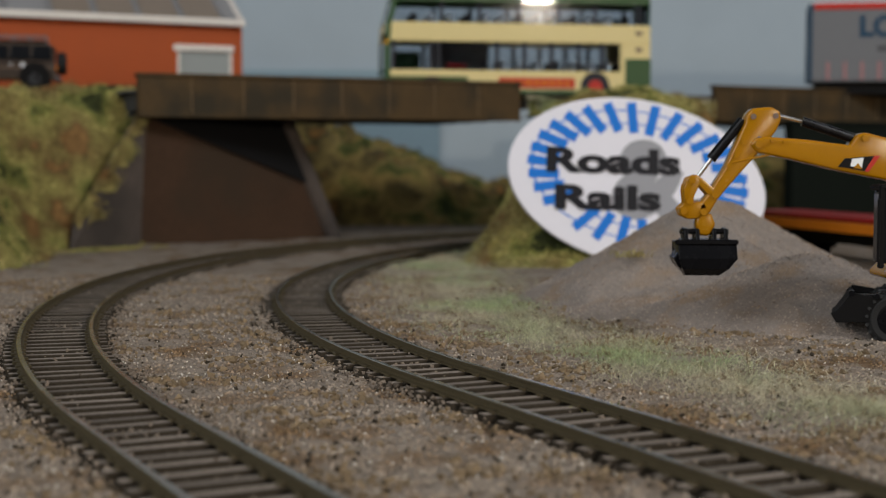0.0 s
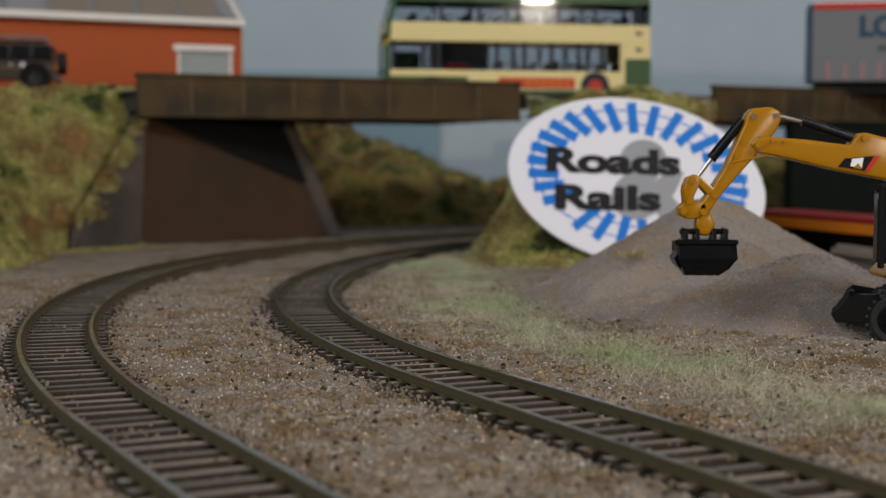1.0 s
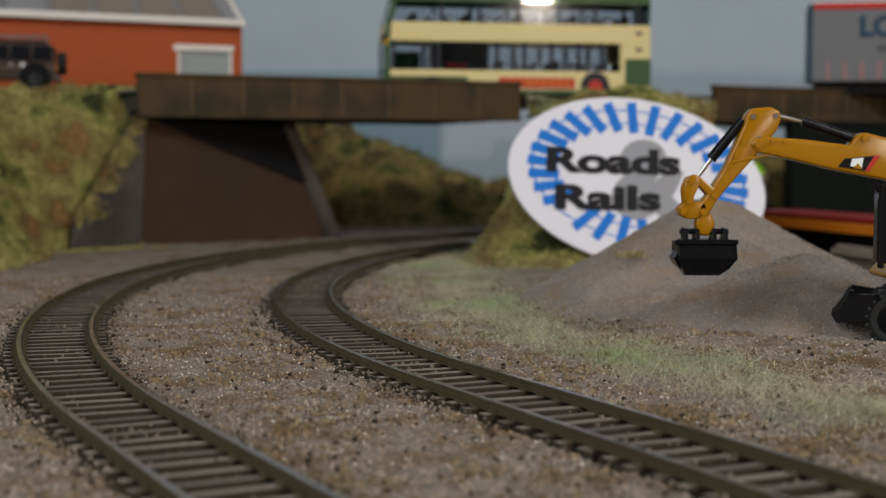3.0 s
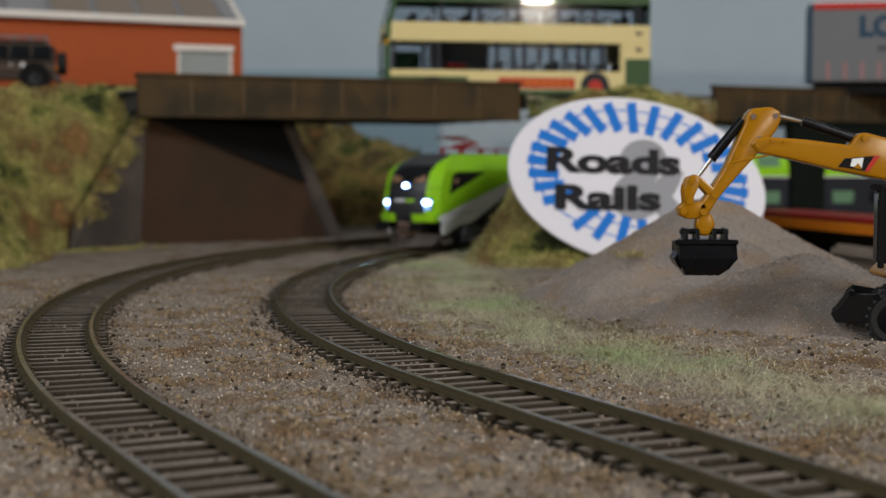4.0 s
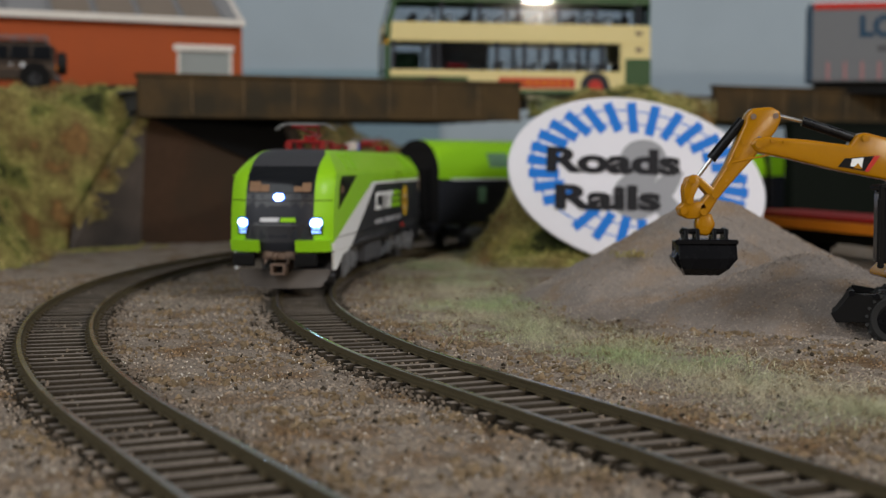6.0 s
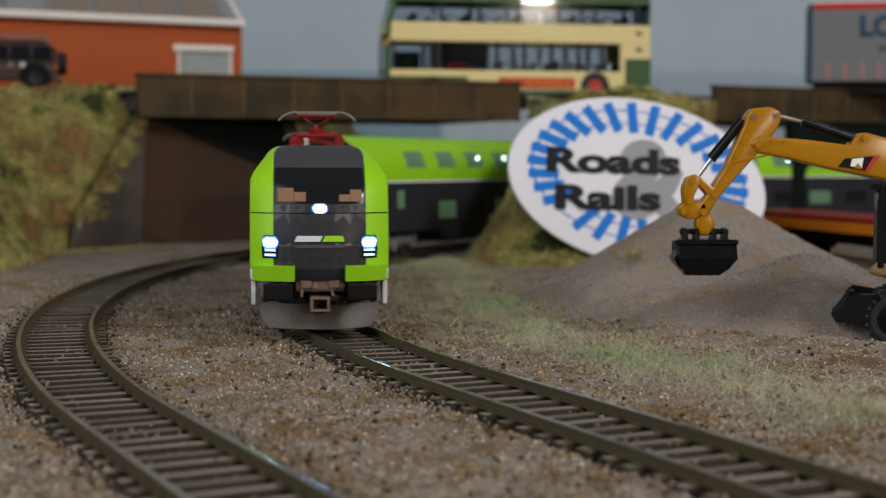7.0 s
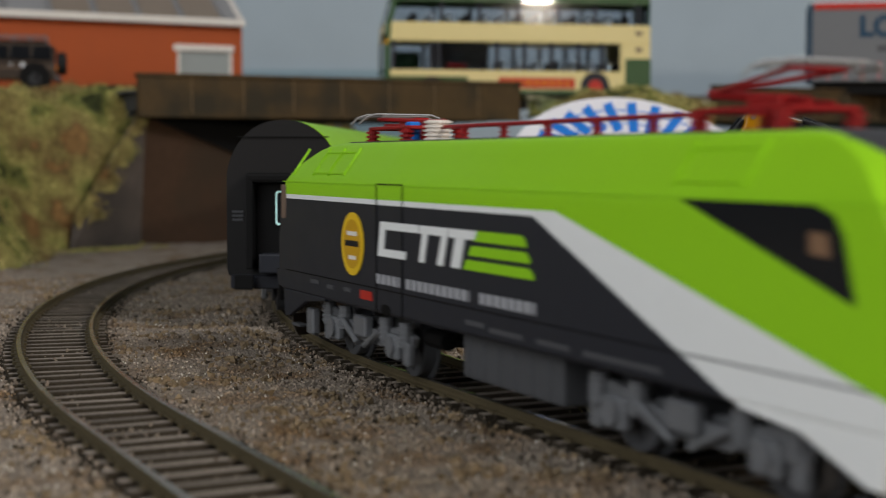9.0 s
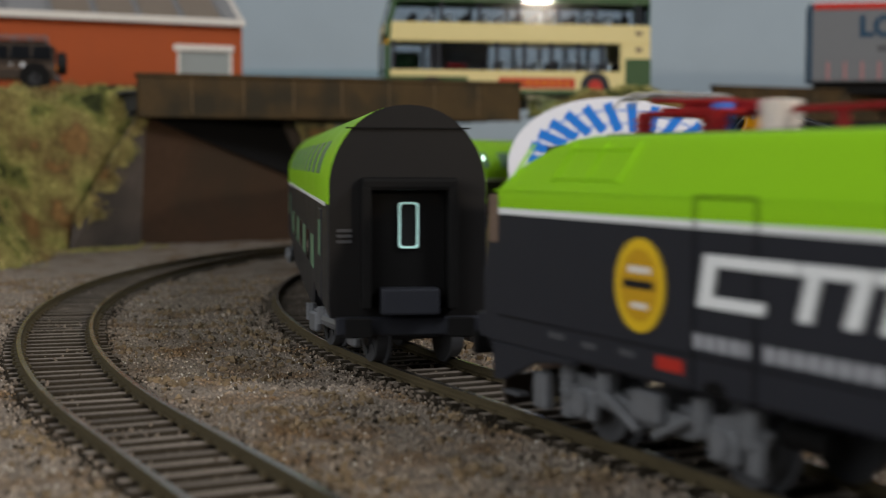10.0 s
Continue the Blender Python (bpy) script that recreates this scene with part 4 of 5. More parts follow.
        part("cab_wall", box(*sorted((s * 78, s * 80)), -12, 12, 22, 40), "tan", body)
    # side livery and glazing, both sides; mirrored fore and aft by half a turn
    for y in (-1, 1):
        ya, yb = sorted((y * 17.12, y * 17.34))
        yc, yd = sorted((y * 17.12, y * 17.45))
        for s in (1,):
            part("cab_side_window", plate([(s * 60, 37.9), (s * 86.0, 37.9), (s * 89.4, 36.8), (s * 91.0, 34.6), (s * 93.2, 26.8)], ya, yb), "glass", body, "triangular dark cab side window")
            part("cab_blind", plate([(s * 85.4, 34.8), (s * 88.6, 34.6), (s * 89.0, 32.0), (s * 85.6, 32.2)], *sorted((y * 17.3, y * 17.4))), "tan", body)
        part("rear_vent", box(-99.6, -96.4, *sorted((y * 17.0, y * 17.4)), 29.5, 37.4, 0.3), "brownsteel", body)
        part("side_joint", box(-98, 98, ya, yb, 37.95, 38.2), "green", body)
        part("sill_joint", box(-96, 96, ya, yb, 17.55, 17.75), "matblack", body)
        part("badge", plate(ellipse(-54.8 * 1, 25.8, 6.0, 6.5, 32), yc, yd), "gold", body, "round yellow badge")
        part("badge_ring", plate(ellipse(-54.8, 25.8, 4.7, 5.1, 24), *sorted((y * 17.4, y * 17.5))), "gold2", body)
        part("badge_bar", box(-58.6, -51.2, *sorted((y * 17.45, y * 17.55)), 25.3, 26.5), "ink", body)
        part("badge_bar", box(-57.5, -52.0, *sorted((y * 17.45, y * 17.55)), 27.5, 28.4), "cream", body)
        part("badge_bar", box(-56.6, -52.6, *sorted((y * 17.45, y * 17.55)), 22.6, 23.4), "cream", body)
        for pts in ([(-39.6, 31), (-22, 31), (-22.3, 29.5), (-37.2, 29.5)], [(-41.4, 24.2), (-40.0, 31), (-37.4, 29.9), (-38.7, 24.2)], [(-38.7, 25.7), (-27.8, 25.7), (-28.2, 24.2), (-38.9, 24.2)],
                    [(-21.4, 31), (-9.6, 31), (-9.9, 29.5), (-21.8, 29.5)], [(-20.4, 29.6), (-18.0, 29.6), (-19.6, 24.2), (-22.0, 24.2)],
                    [(-12.2, 29.6), (-9.8, 29.6), (-11.6, 24.2), (-14.2, 24.2)], [(-9.2, 31), (2.0, 31), (1.2, 29.4), (-9.4, 29.4)], [(-6.6, 29.5), (-3.0, 29.5), (-4.8, 24.2), (-8.4, 24.2)]):
            pts = [(-20 - a, b) for a, b in pts] if y > 0 else pts
            part("wordmark_block", plate(pts, yc, yd), "white", body, "white angular wordmark block")
        for i, (a, b) in enumerate(((31.0, 29.2), (28.4, 26.7), (25.9, 24.2))):
            pts = [(1.5 - 2.0 * i, a), (17.2 + 1.2 * i, a), (18.4 + 1.3 * i, (a + b) / 2), (18.8 + 1.2 * i, b), (0.3 - 1.9 * i, b)]
            pts = [(-20 - a2, b2) for a2, b2 in pts] if y > 0 else pts
            part("wordmark_flag", plate(pts, yc, yd), "green", body)
        for a, b in ((-42.4, -31.0), (-28.0, -1.6), (2.4, 21.6)):
            xx = a
            while xx < b:
                part("caption_bar", box(xx, min(b, xx + 1.9), *sorted((y * 17.12, y * 17.3)), 18.7, 20.6), "caption", body)
                xx += 2.6
        for a, b, z in ((-3, 4, 14.7), (6, 17.5, 14.2), (22, 32, 14.2), (36, 56, 14.1), (-60, -56, 15.6), (-80, -75, 15.8), (-70, -66, 15.4)):
            part("data_bar", box(a, b, *sorted((y * 17.12, y * 17.26)), z, z + 0.9), "tank", body)
        part("warning_patch", box(-50.7, -44.6, *sorted((y * 17.12, y * 17.32)), 14.9, 16.7), "red", body)
        part("socket", plate(ellipse(-37.8, 13.8, 2.4, 1.1, 14), *sorted((y * 17.12, y * 17.25))), "matblack", body)
        for xa in (-42.6, -30.0):
            part("door_joint", box(xa, xa + 0.35, ya, yb, 12.5, 38.4), "matblack", body)
        part("door_joint", box(-42.6, -29.6, ya, yb, 38.1, 38.4), "matblack", body)
        part("underfloor_box", box(-9, 26, *sorted((y * 7, y * 14.6)), 4.6, 12.5, 0.5, None, 2), "tank", t)
        for k in range(6):
            part("box_rib", box(-7 + k * 5.6, -6 + k * 5.6, *sorted((y * 14.4, y * 14.9)), 5.2, 11.6, 0.2), "tank", t)
        part("air_tank", rod((-30, y * 11, 9), (-22, y * 11, 9), 1.8, None, 14), "matblack", t)
        part("sand_pipe", box(-88, -84, *sorted((y * 13.4, y * 15.4)), 3.5, 9.5, 0.4), "bogie", t)
        # raised roof hatches on the slope
        for xa in (-93, -80, -71, -62, 57, 72):
            bm = bmesh.new()
            for z0, z1 in ((39.6, 45.4),):
                w0, w1 = loco_outline(z0)[0], loco_outline(z1)[0]
                vs = [(xa, y * w0, z0), (xa + 0.5, y * w0, z0), (xa + 0.5, y * w1, z1), (xa, y * w1, z1)]
                lo = [bm.verts.new(v) for v in vs]
                hi = [bm.verts.new((v[0], v[1] + y * 0.3, v[2] + 0.3)) for v in vs]
                bm.faces.new(hi)
                for i in range(4):
                    bm.faces.new((lo[i], lo[(i + 1) % 4], hi[(i + 1) % 4], hi[i]))
            bmesh.ops.recalc_face_normals(bm, faces=bm.faces[:])
            part("hatch_edge", bm, "green", body)
        for xa, xb in ((-80, -71), (-71, -62), (57, 72)):
            for z in (40.2, 44.6):
                w = loco_outline(z)[0]
                part("hatch_edge", box(xa, xb, *sorted((y * (w - 0.3), y * (w + 0.32))), z - 0.25, z + 0.25, 0.08), "green", body)
    # roof gear
    part("roof_tray", box(-76, 76, -9.5, 9.5, 46.5, 47.0, 0.2), "roofgrey", t)
    pantograph(t, 57.5, 1, 3.4)
    pantograph(t, -62, -1, 0.3)
    bm = rod((-46, -4, 49.6), (46, -4, 49.6), 0.42, None, 8)
    part("roof_conductor", bm, "redins", t, "long red roof conductor bar")
    for x in (-30, -14, 2, 18, 34):
        bm = rod((x, -4, 46.6), (x, -4, 49.4), 0.6, None, 8)
        for q in range(3):
            rod((x, -4, 47.2 + q * 0.8), (x, -4, 47.5 + q * 0.8), 0.95, bm, 10)
        part("insulator", bm, "redins", t)
    bm = rod((-42, -4, 46.6), (-42, -4, 51.0), 2.3, None, 16)
    for q in range(5):
        rod((-42, -4, 47.0 + q * 0.85), (-42, -4, 47.4 + q * 0.85), 2.9, bm, 18)
    part("arrester", bm, "cream", t, "cream ribbed roof insulator")
    part("switch", box(-56, -53.5, -5, -2.5, 46.6, 51, 0.3), "blue", t, "small blue roof switch")
    return t


def coach_bogie(parent, x):
    bm = bmesh.new()
    for s in (-1, 1):
        plate([(-21, 8), (-6, 9.5), (6, 9.5), (21, 8), (21, 6), (6, 5), (-6, 5), (-21, 6)], *sorted((s * 11.4, s * 12.8)), 0.25, bm)
        for ax in (-14.4, 14.4):
            box(ax - 2.6, ax + 2.6, *sorted((s * 12.4, s * 14.2)), 3.4, 8.0, 0.5, bm)
            for o in (-4.4, 4.4):
                rod((ax + o, s * 13, 5.6), (ax + o, s * 13, 9.5), 1.3, bm, 8)
        rod((-6, s * 13.4, 7), (6, s * 13.4, 7), 1.2, bm, 8)
    box(-8, 8, -11, 11, 6, 9, 0.4, bm)
    b = part("bogie", bm, "bogie", parent, "pale grey coach bogie")
    b.matrix_local = at(x, 0, 0)
    return b, [wheelset(b, -14.4, 5.3), wheelset(b, 14.4, 5.3)]


COACH = 158.0        # half length of a coach body


def coach():
    t = thing("coach", at(0, 0, 0), "lime green over anthracite double-deck model coach on the track", "railway coach", "coaches behind the locomotive")

    def sect(z0, w=16.0):
        pts = [(-w * 0.97, z0), (-w, z0 + 2), (-w, 34.2), (-w, 38)]
        n = 12
        pts += [(-w * math.cos(math.pi * i / (2 * n)) ** 0.9, 38 + 16.0 * math.sin(math.pi * i / (2 * n)) ** 1.12) for i in range(1, n)]
        return pts + [(0, 54.0)] + [(-a, z) for a, z in reversed(pts)]

    bm = bmesh.new()
    stations = [(-COACH, 11.5), (-COACH + 1, 11.5), (-92, 11.5), (-84, 5.5), (84, 5.5), (92, 11.5), (COACH - 1, 11.5), (COACH, 11.5)]
    rings = []
    for x, z0 in stations:
        k = 0.985 if abs(x) == COACH else 1.0
        rings.append([bm.verts.new((x, a * k, z)) for a, z in sect(z0)])
    n = len(rings[0])
    for a, b in zip(rings, rings[1:]):
        for j in range(n):
            f = bm.faces.new((a[j], a[(j + 1) % n], b[(j + 1) % n], b[j]))
            z = f.calc_center_median().z
            f.material_index = 0 if z > 34.4 else 1
    for r in (rings[0], rings[-1]):
        bm.faces.new(r).material_index = 2
    bmesh.ops.recalc_face_normals(bm, faces=bm.faces[:])
    for f in bm.faces:
        f.smooth = f.material_index == 0
    body = part("body", bm, ["green", "anth", "coachend"], t)
    for y in (-1, 1):
        part("white_stripe", box(-149.4, 149.4, *sorted((y * 15.9, y * 16.12)), 33.6, 34.4), "white", body)
        for k in range(9):
            x = -112 + k * 28
            # upper windows lie on the curve of the roof
            bm = bmesh.new()
            w = 8.0
            rows = []
            for i in range(4):
                a = 0.16 + 0.17 * i
                yy, zz = y * (16 * math.cos(a) ** 0.9 + 0.12), 38 + 16.0 * math.sin(a) ** 1.12 + 0.05
                rows.append((yy, zz))
            vs = [[bm.verts.new((x + s * w, yy, zz)) for s in (-1, 1)] for yy, zz in rows]
            lo = [[bm.verts.new((x + s * w, yy - y * 0.5, zz - 0.3)) for s in (-1, 1)] for yy, zz in rows]
            for i in range(3):
                bm.faces.new((vs[i][0], vs[i][1], vs[i + 1][1], vs[i + 1][0]))
                for s in (0, 1):
                    bm.faces.new((vs[i][s], vs[i + 1][s], lo[i + 1][s], lo[i][s]))
            bm.faces.new((vs[0][0], vs[0][1], lo[0][1], lo[0][0]))
            bm.faces.new((vs[3][0], vs[3][1], lo[3][1], lo[3][0]))
            bmesh.ops.recalc_face_normals(bm, faces=bm.faces[:])
            pane = part("upper_window", bm, "litpane", body, "lit greenish upper deck window")
            if 0 < k < 8 and x < 80 and y > 0:
                part("saloon_lamp", rod((x - 3, y * 14.5, 44.6), (x - 3, y * 15.05, 44.8), 0.75, None, 10), "saloon", pane, "small bright saloon lamp")
            if 0 < k < 8:
                pane = part("lower_window", box(x - 8, x + 8, *sorted((y * 15.7, y * 16.15)), 16.5, 24.5, 0.15), "litpane" if k % 2 else "glass", body)
        for x in (-126, 126):
            part("coach_door", box(x - 7, x + 7, *sorted((y * 15.8, y * 16.2)), 12.5, 32.5, 0.2), "anth", body)
            part("door_window", box(x - 3, x + 3, *sorted((y * 15.9, y * 16.35)), 22, 30, 0.2), "litpane", body)
    for s in (-1, 1):
        xa, xb = sorted((s * COACH, s * (COACH + 0.5)))
        part("end_joint", box(xa, xb, -12.4, 12.4, 49.2, 49.5), "matblack", body)
        # gangway: a deep dark frame with a door and window in it
        xa, xb = sorted((s * (COACH - 0.5), s * (COACH + 4.5)))
        for y in (-1, 1):
            part("gangway_side", box(xa, xb, *sorted((y * 7.6, y * 9.6)), 13.5, 38, 0.5, None, 2), "matblack", body)
        part("gangway_hood", box(xa, xb, -9.6, 9.6, 37.0, 39.6, 0.8, None, 2), "matblack", body)
        xa, xb = sorted((s * COACH, s * (COACH + 0.8)))
        part("gangway_door", box(xa, xb, -7.6, 7.6, 13.5, 37.4, 0.2), "matblack", body)
        xc, xd = sorted((s * (COACH + 0.7), s * (COACH + 1.5)))
        ring = lambda w, h: [(sy * (w - 0.7 + 0.7 * math.cos(q)), 30.1 + sz * (h - 0.7 + 0.7 * math.sin(q)))
                             for sy, sz, qs in ((1, 1, (0, 0.5, 1.05, 1.57)), (-1, 1, (1.57, 1.05, 0.5, 0)), (-1, -1, (0, 0.5, 1.05, 1.57)), (1, -1, (1.57, 1.05, 0.5, 0))) for q in qs]
        bm = bmesh.new()
        rims = [[bm.verts.new((x, a, b)) for a, b in ring(w, h)] for x, w, h in ((xc, 2.0, 4.6), (xd, 2.0, 4.6), (xd, 1.6, 4.2), (xc, 1.6, 4.2))]
        for a, b in zip(rims, rims[1:] + rims[:1]):
            for q in range(16):
                bm.faces.new((a[q], a[(q + 1) % 16], b[(q + 1) % 16], b[q]))
        bmesh.ops.recalc_face_normals(bm, faces=bm.faces[:])
        # bright lens edges are put in as a weak emission of the frame
        part("door_window_frame", bm, "saloon_frame", body, "pale window frame with its bright edge put in as glow")
        part("door_window", plate(ring(1.65, 4.25), *sorted((s * (COACH + 0.6), s * (COACH + 1.0))), 0, None, "x"), "glass", body)
        xc, xd = sorted((s * (COACH - 0.5), s * (COACH + 5.5)))
        part("gangway_plate", box(xc, xd, -5.8, 5.8, 12.6, 17.8, 0.5, None, 2), "anth", body, "dark grey fall plate")
        part("end_beam", box(*sorted((s * (COACH - 2), s * (COACH + 1.5))), -14.5, 14.5, 8.0, 11.8, 0.4), "anth", body)
        for y in (-1, 1):
            bm = rod((s * (COACH), y * 10.2, 10), (s * (COACH + 4), y * 10.2, 10), 1.2, None, 10)
            box(*sorted((s * (COACH + 3.8), s * (COACH + 4.6))), y * 10.2 - 2.6, y * 10.2 + 2.6, 8, 12, 0.3, bm)
            part("buffer", bm, "matblack", body)
        for q in range(3):
            part("data_bar", box(*sorted((s * COACH, s * (COACH + 0.25))), -14.2, -11.2, 26.5 + q * 1.1, 27.1 + q * 1.1), "tank", body)
    return t


def chord(line, s, half):
    """Place and heading (degrees from +x) of a body whose pivots stand half behind and half before s."""
    a, b = line.at(s + half)[0], line.at(s - half)[0]
    c, d = (a + b) / 2, a - b
    return c, math.degrees(math.atan2(d.y, d.x))


def train_s(t):
    """How far the locomotive's middle has come along its line at t seconds."""
    ts = [0, 1.3, 3.8, 4.2, 4.5, 5.5, 6.8, 7.0, 7.5, 7.8, 8.2, 8.6, 9.0, 9.4, 10.0]
    ss = [-808, -640, -317, -268, -234, -119, 30, 54, 109, 139, 183, 225.5, 269.5, 312, 372]
    return float(np.polyval(np.polyfit(ts, ss, 4), t))


TRAIN = []
loco = locomotive()
TRAIN.append((loco, 0.0, 57.0, [loco_bogie(loco, 57.0), loco_bogie(loco, -57.0)]))
first_coach = coach()
for k in range(3):
    car = first_coach if k == 0 else copy_thing(first_coach, Matrix())
    TRAIN.append((car, -(104.0 + 43.5 + COACH + k * 2 * (COACH + 6.0)), 122.0, None))
TRAIN = [(o, d, h, b or [coach_bogie(o, h), coach_bogie(o, -h)]) for o, d, h, b in TRAIN]


def motions():
    times = [k * 2 / 30 for k in range(151)]
    for ob, lag, half, bogies in TRAIN:
        rows, turn_a, turn_b = [], [], []
        for t in times:
            s = train_s(t) + lag
            c, a = chord(LINE_A, s, half)
            rows.append((t, at(c.x, c.y, RAIL, 0, 0, a)))
            for side, out in ((half, turn_a), (-half, turn_b)):
                p, d = LINE_A.at(s + side)
                out.append((t, at(side, 0, 0, 0, 0, math.degrees(math.atan2(d.y, d.x)) - a)))
        walk(ob, rows)
        for (bg, wheels), out in zip(bogies, (turn_a, turn_b)):
            fixed = [(t, Matrix.LocRotScale(m.translation, Euler((0, 0, (m.to_euler().z + math.pi) % (2 * math.pi) - math.pi)), None)) for t, m in out]
            walk(bg, fixed)
            for w, x, r in wheels:
                walk(w, [(t, at(x, 0, r, 0, math.degrees((train_s(t) - train_s(0)) / r), 0)) for t in times])

# ---------- round sign ----------


def sign():
    t = thing("show_sign", at(84.0, 604, 41.2, -6, 0, 0), "white oval sign board with blue track ring and black words", "sign")
    tilt = radians(-11.0)
    A, B = 55.8, 33.2
    part("board", plate(ellipse(-0.4, -2.6, 56.4, 35.6, 72, radians(-12.0)), -2.0, 2.0, 0.5), "board", t)
    lettering("ampersand", "&", 46, 0.06, "greyink", t, at(-9.5, -2.15, -15.5, 90, 0, 0) @ Matrix.Diagonal((0.92, 0.92, 1, 1)), "large grey ampersand", 0.07)
    lettering("word", "Roads", 14.2, 0.06, "ink", t, at(-40.2, -2.4, 2.4, 90, 1.5, 0) @ Matrix.Diagonal((1.66, 1.0, 1, 1)), "black word Roads", 0.046)
    lettering("word", "Rails", 14.2, 0.06, "ink", t, at(-36.6, -2.4, -13.8, 90, 1.0, 0) @ Matrix.Diagonal((1.76, 1.0, 1, 1)), "black word Rails", 0.046)
    c, s = math.cos(tilt), math.sin(tilt)

    def on(a, k):
        u, v = A * k * math.cos(a), B * k * math.sin(a)
        return Vector((c * u - s * v, s * u + c * v))

    for i in range(30):
        a = 2 * math.pi * (i + 0.3) / 30
        p = on(a, 0.745)
        out = p.normalized()
        if abs(p.x) < 44 and -17 < p.y < 13 and abs(p.x) < 30:
            continue
        sd = Vector((-out.y, out.x))
        l, w = 6.6, 2.0
        q = [p + out * l + sd * w, p - out * l + sd * w, p - out * l - sd * w, p + out * l - sd * w]
        part("blue_sleeper", plate([tuple(v) for v in q], -2.25, -1.9), "blue", t)
    for k in (0.665, 0.83):
        bm = bmesh.new()
        n = 64
        ring = [[bm.verts.new((v.x, -2.12, v.y)) for v in (on(2 * math.pi * i / n, k - 0.009), on(2 * math.pi * i / n, k + 0.009))] for i in range(n)]
        for i in range(n):
            bm.faces.new((ring[i][0], ring[i][1], ring[(i + 1) % n][1], ring[(i + 1) % n][0]))
        part("blue_rail_line", bm, "blue", t)


sign()

# ---------- wheeled excavator ----------


def excavator():
    t = thing("excavator", at(0, 366, 0), "yellow wheeled model excavator with black bucket on the gravel", "excavator")
    # boom: a bent box section tapering to its tip
    boom = part("boom", plate([(79.6, 52.0), (81.4, 53.8), (84, 54.0), (95, 53.2), (106.0, 51.8), (107.4, 54.5), (109.6, 55.2), (116.2, 53.6), (127, 47.4), (138, 33),
                               (141, 22), (135, 21), (130, 30), (123, 39.8), (116.4, 42.6), (108, 44.2), (101.8, 45.4), (90, 48.2), (81.6, 49.8)], -3.2, 3.2, 0.8, None, "y", 4), "yellow", t, "", True)
    logo = part("logo_plate", plate([(102.6, 46.2), (104.4, 48.4), (113.6, 49.2), (110.6, 44.9), (104.6, 46.0)], -3.42, -3.1), "black", boom, "black badge plate")
    part("logo_bar", plate([(105.8, 46.4), (106.3, 48.3), (109.2, 48.6), (108.8, 46.0)], -3.55, -3.35), "white", logo)
    part("logo_mark", plate([(106.6, 45.9), (107.8, 47.2), (108.9, 45.6)], -3.65, -3.4), "yellow", logo)
    part("logo_corner", plate([(110.6, 44.9), (113.6, 49.2), (112.0, 49.05), (109.6, 45.1)], -3.5, -3.3), "red", logo)
    for p, r in (((81.9, 52.0), 1.0), ((109.6, 53.6), 1.0), ((85.5, 53.0), 0.6), ((88.5, 52.7), 0.4)):
        part("pin", rod((p[0], -3.9, p[1]), (p[0], 3.9, p[1]), r, None, 12), "yellow", boom)
    # stick
    stick = part("stick", plate([(78.5, 57.6), (78.6, 59.4), (80.2, 61.3), (85.2, 61.8), (87.6, 60.6), (88.0, 58.6), (86.8, 55.6), (83.2, 51.0), (74.0, 40.4), (71.6, 37.4), (69.4, 33.6), (66.4, 33.0),
                                 (66.6, 36.2), (69.0, 39.0), (73.4, 46.0)], -2.6, 2.6, 0.8, None, "y", 4), "yellow", t, "", True)
    for p in ((80.6, 59.2), (86.4, 59.4), (78.2, 52.6), (76.3, 49.0), (74.6, 46.4), (82.2, 53.4)):
        part("pin", rod((p[0], -2.9, p[1]), (p[0], 2.9, p[1]), 0.75, None, 12), "yellow" if p[0] < 80 else "brownsteel", stick)
    part("hydraulic_line", rod((88.4, -2.6, 50.0), (75.2, -2.6, 47.2), 0.25, None, 6), "yellow", stick)
    # cylinders
    c1 = part("cylinder", rod((78.4, 0, 58.3), (70.2, 0, 48.1), 1.35, None, 14), "black", t, "black hydraulic cylinder")
    part("piston_rod", rod((70.4, 0, 48.3), (66.6, 0, 43.2), 0.55, None, 10), "steel", c1)
    c2 = part("cylinder", rod((94.0, 0, 58.0), (107.4, 0, 53.6), 1.3, None, 14), "black", t, "black hydraulic cylinder")
    part("piston_rod", rod((94.4, 0, 57.9), (86.8, 0, 59.7), 0.5, None, 10), "steel", c2)
    # linkage and rotator over the bucket
    lk = bmesh.new()
    for y in (-2.6, 1.4):
        plate([(62.6, 40.4), (63.6, 43.2), (66.2, 44.2), (67.6, 42.6), (66.6, 40.6), (65.6, 38.6), (65.2, 36.0), (63.0, 36.4)], y, y + 1.2, 0.45, lk, "y", 3)
        plate([(66.0, 44.0), (67.8, 43.0), (70.8, 40.4), (72.8, 39.2), (71.6, 37.4), (69.2, 38.6), (66.6, 41.4)], y, y + 1.2, 0.45, lk, "y", 3)
        plate([(61.4, 35.4), (62.0, 33.4), (64.0, 32.4), (66.8, 32.6), (69.2, 35.4), (68.2, 37.2), (65.2, 36.8), (63.0, 36.8)], y, y + 1.2, 0.45, lk, "y", 3)
    part("bucket_link", lk, "yellow", t, "yellow cast bucket linkage", True)
    for p in ((64.9, 42.6), (70.9, 38.9), (62.8, 34.6), (68.0, 34.4), (64.4, 37.2)):
        part("pin", rod((p[0], -3.1, p[1]), (p[0], 3.1, p[1]), 0.95, None, 12), "yellow", t)
    part("rotator", plate([(66.4, 33.6), (70.2, 34.0), (71.4, 31.0), (69.6, 28.0), (67.0, 28.2), (66.0, 31.0)], -2.2, 2.2, 0.8, None, "y", 4), "yellow", t, "", True)
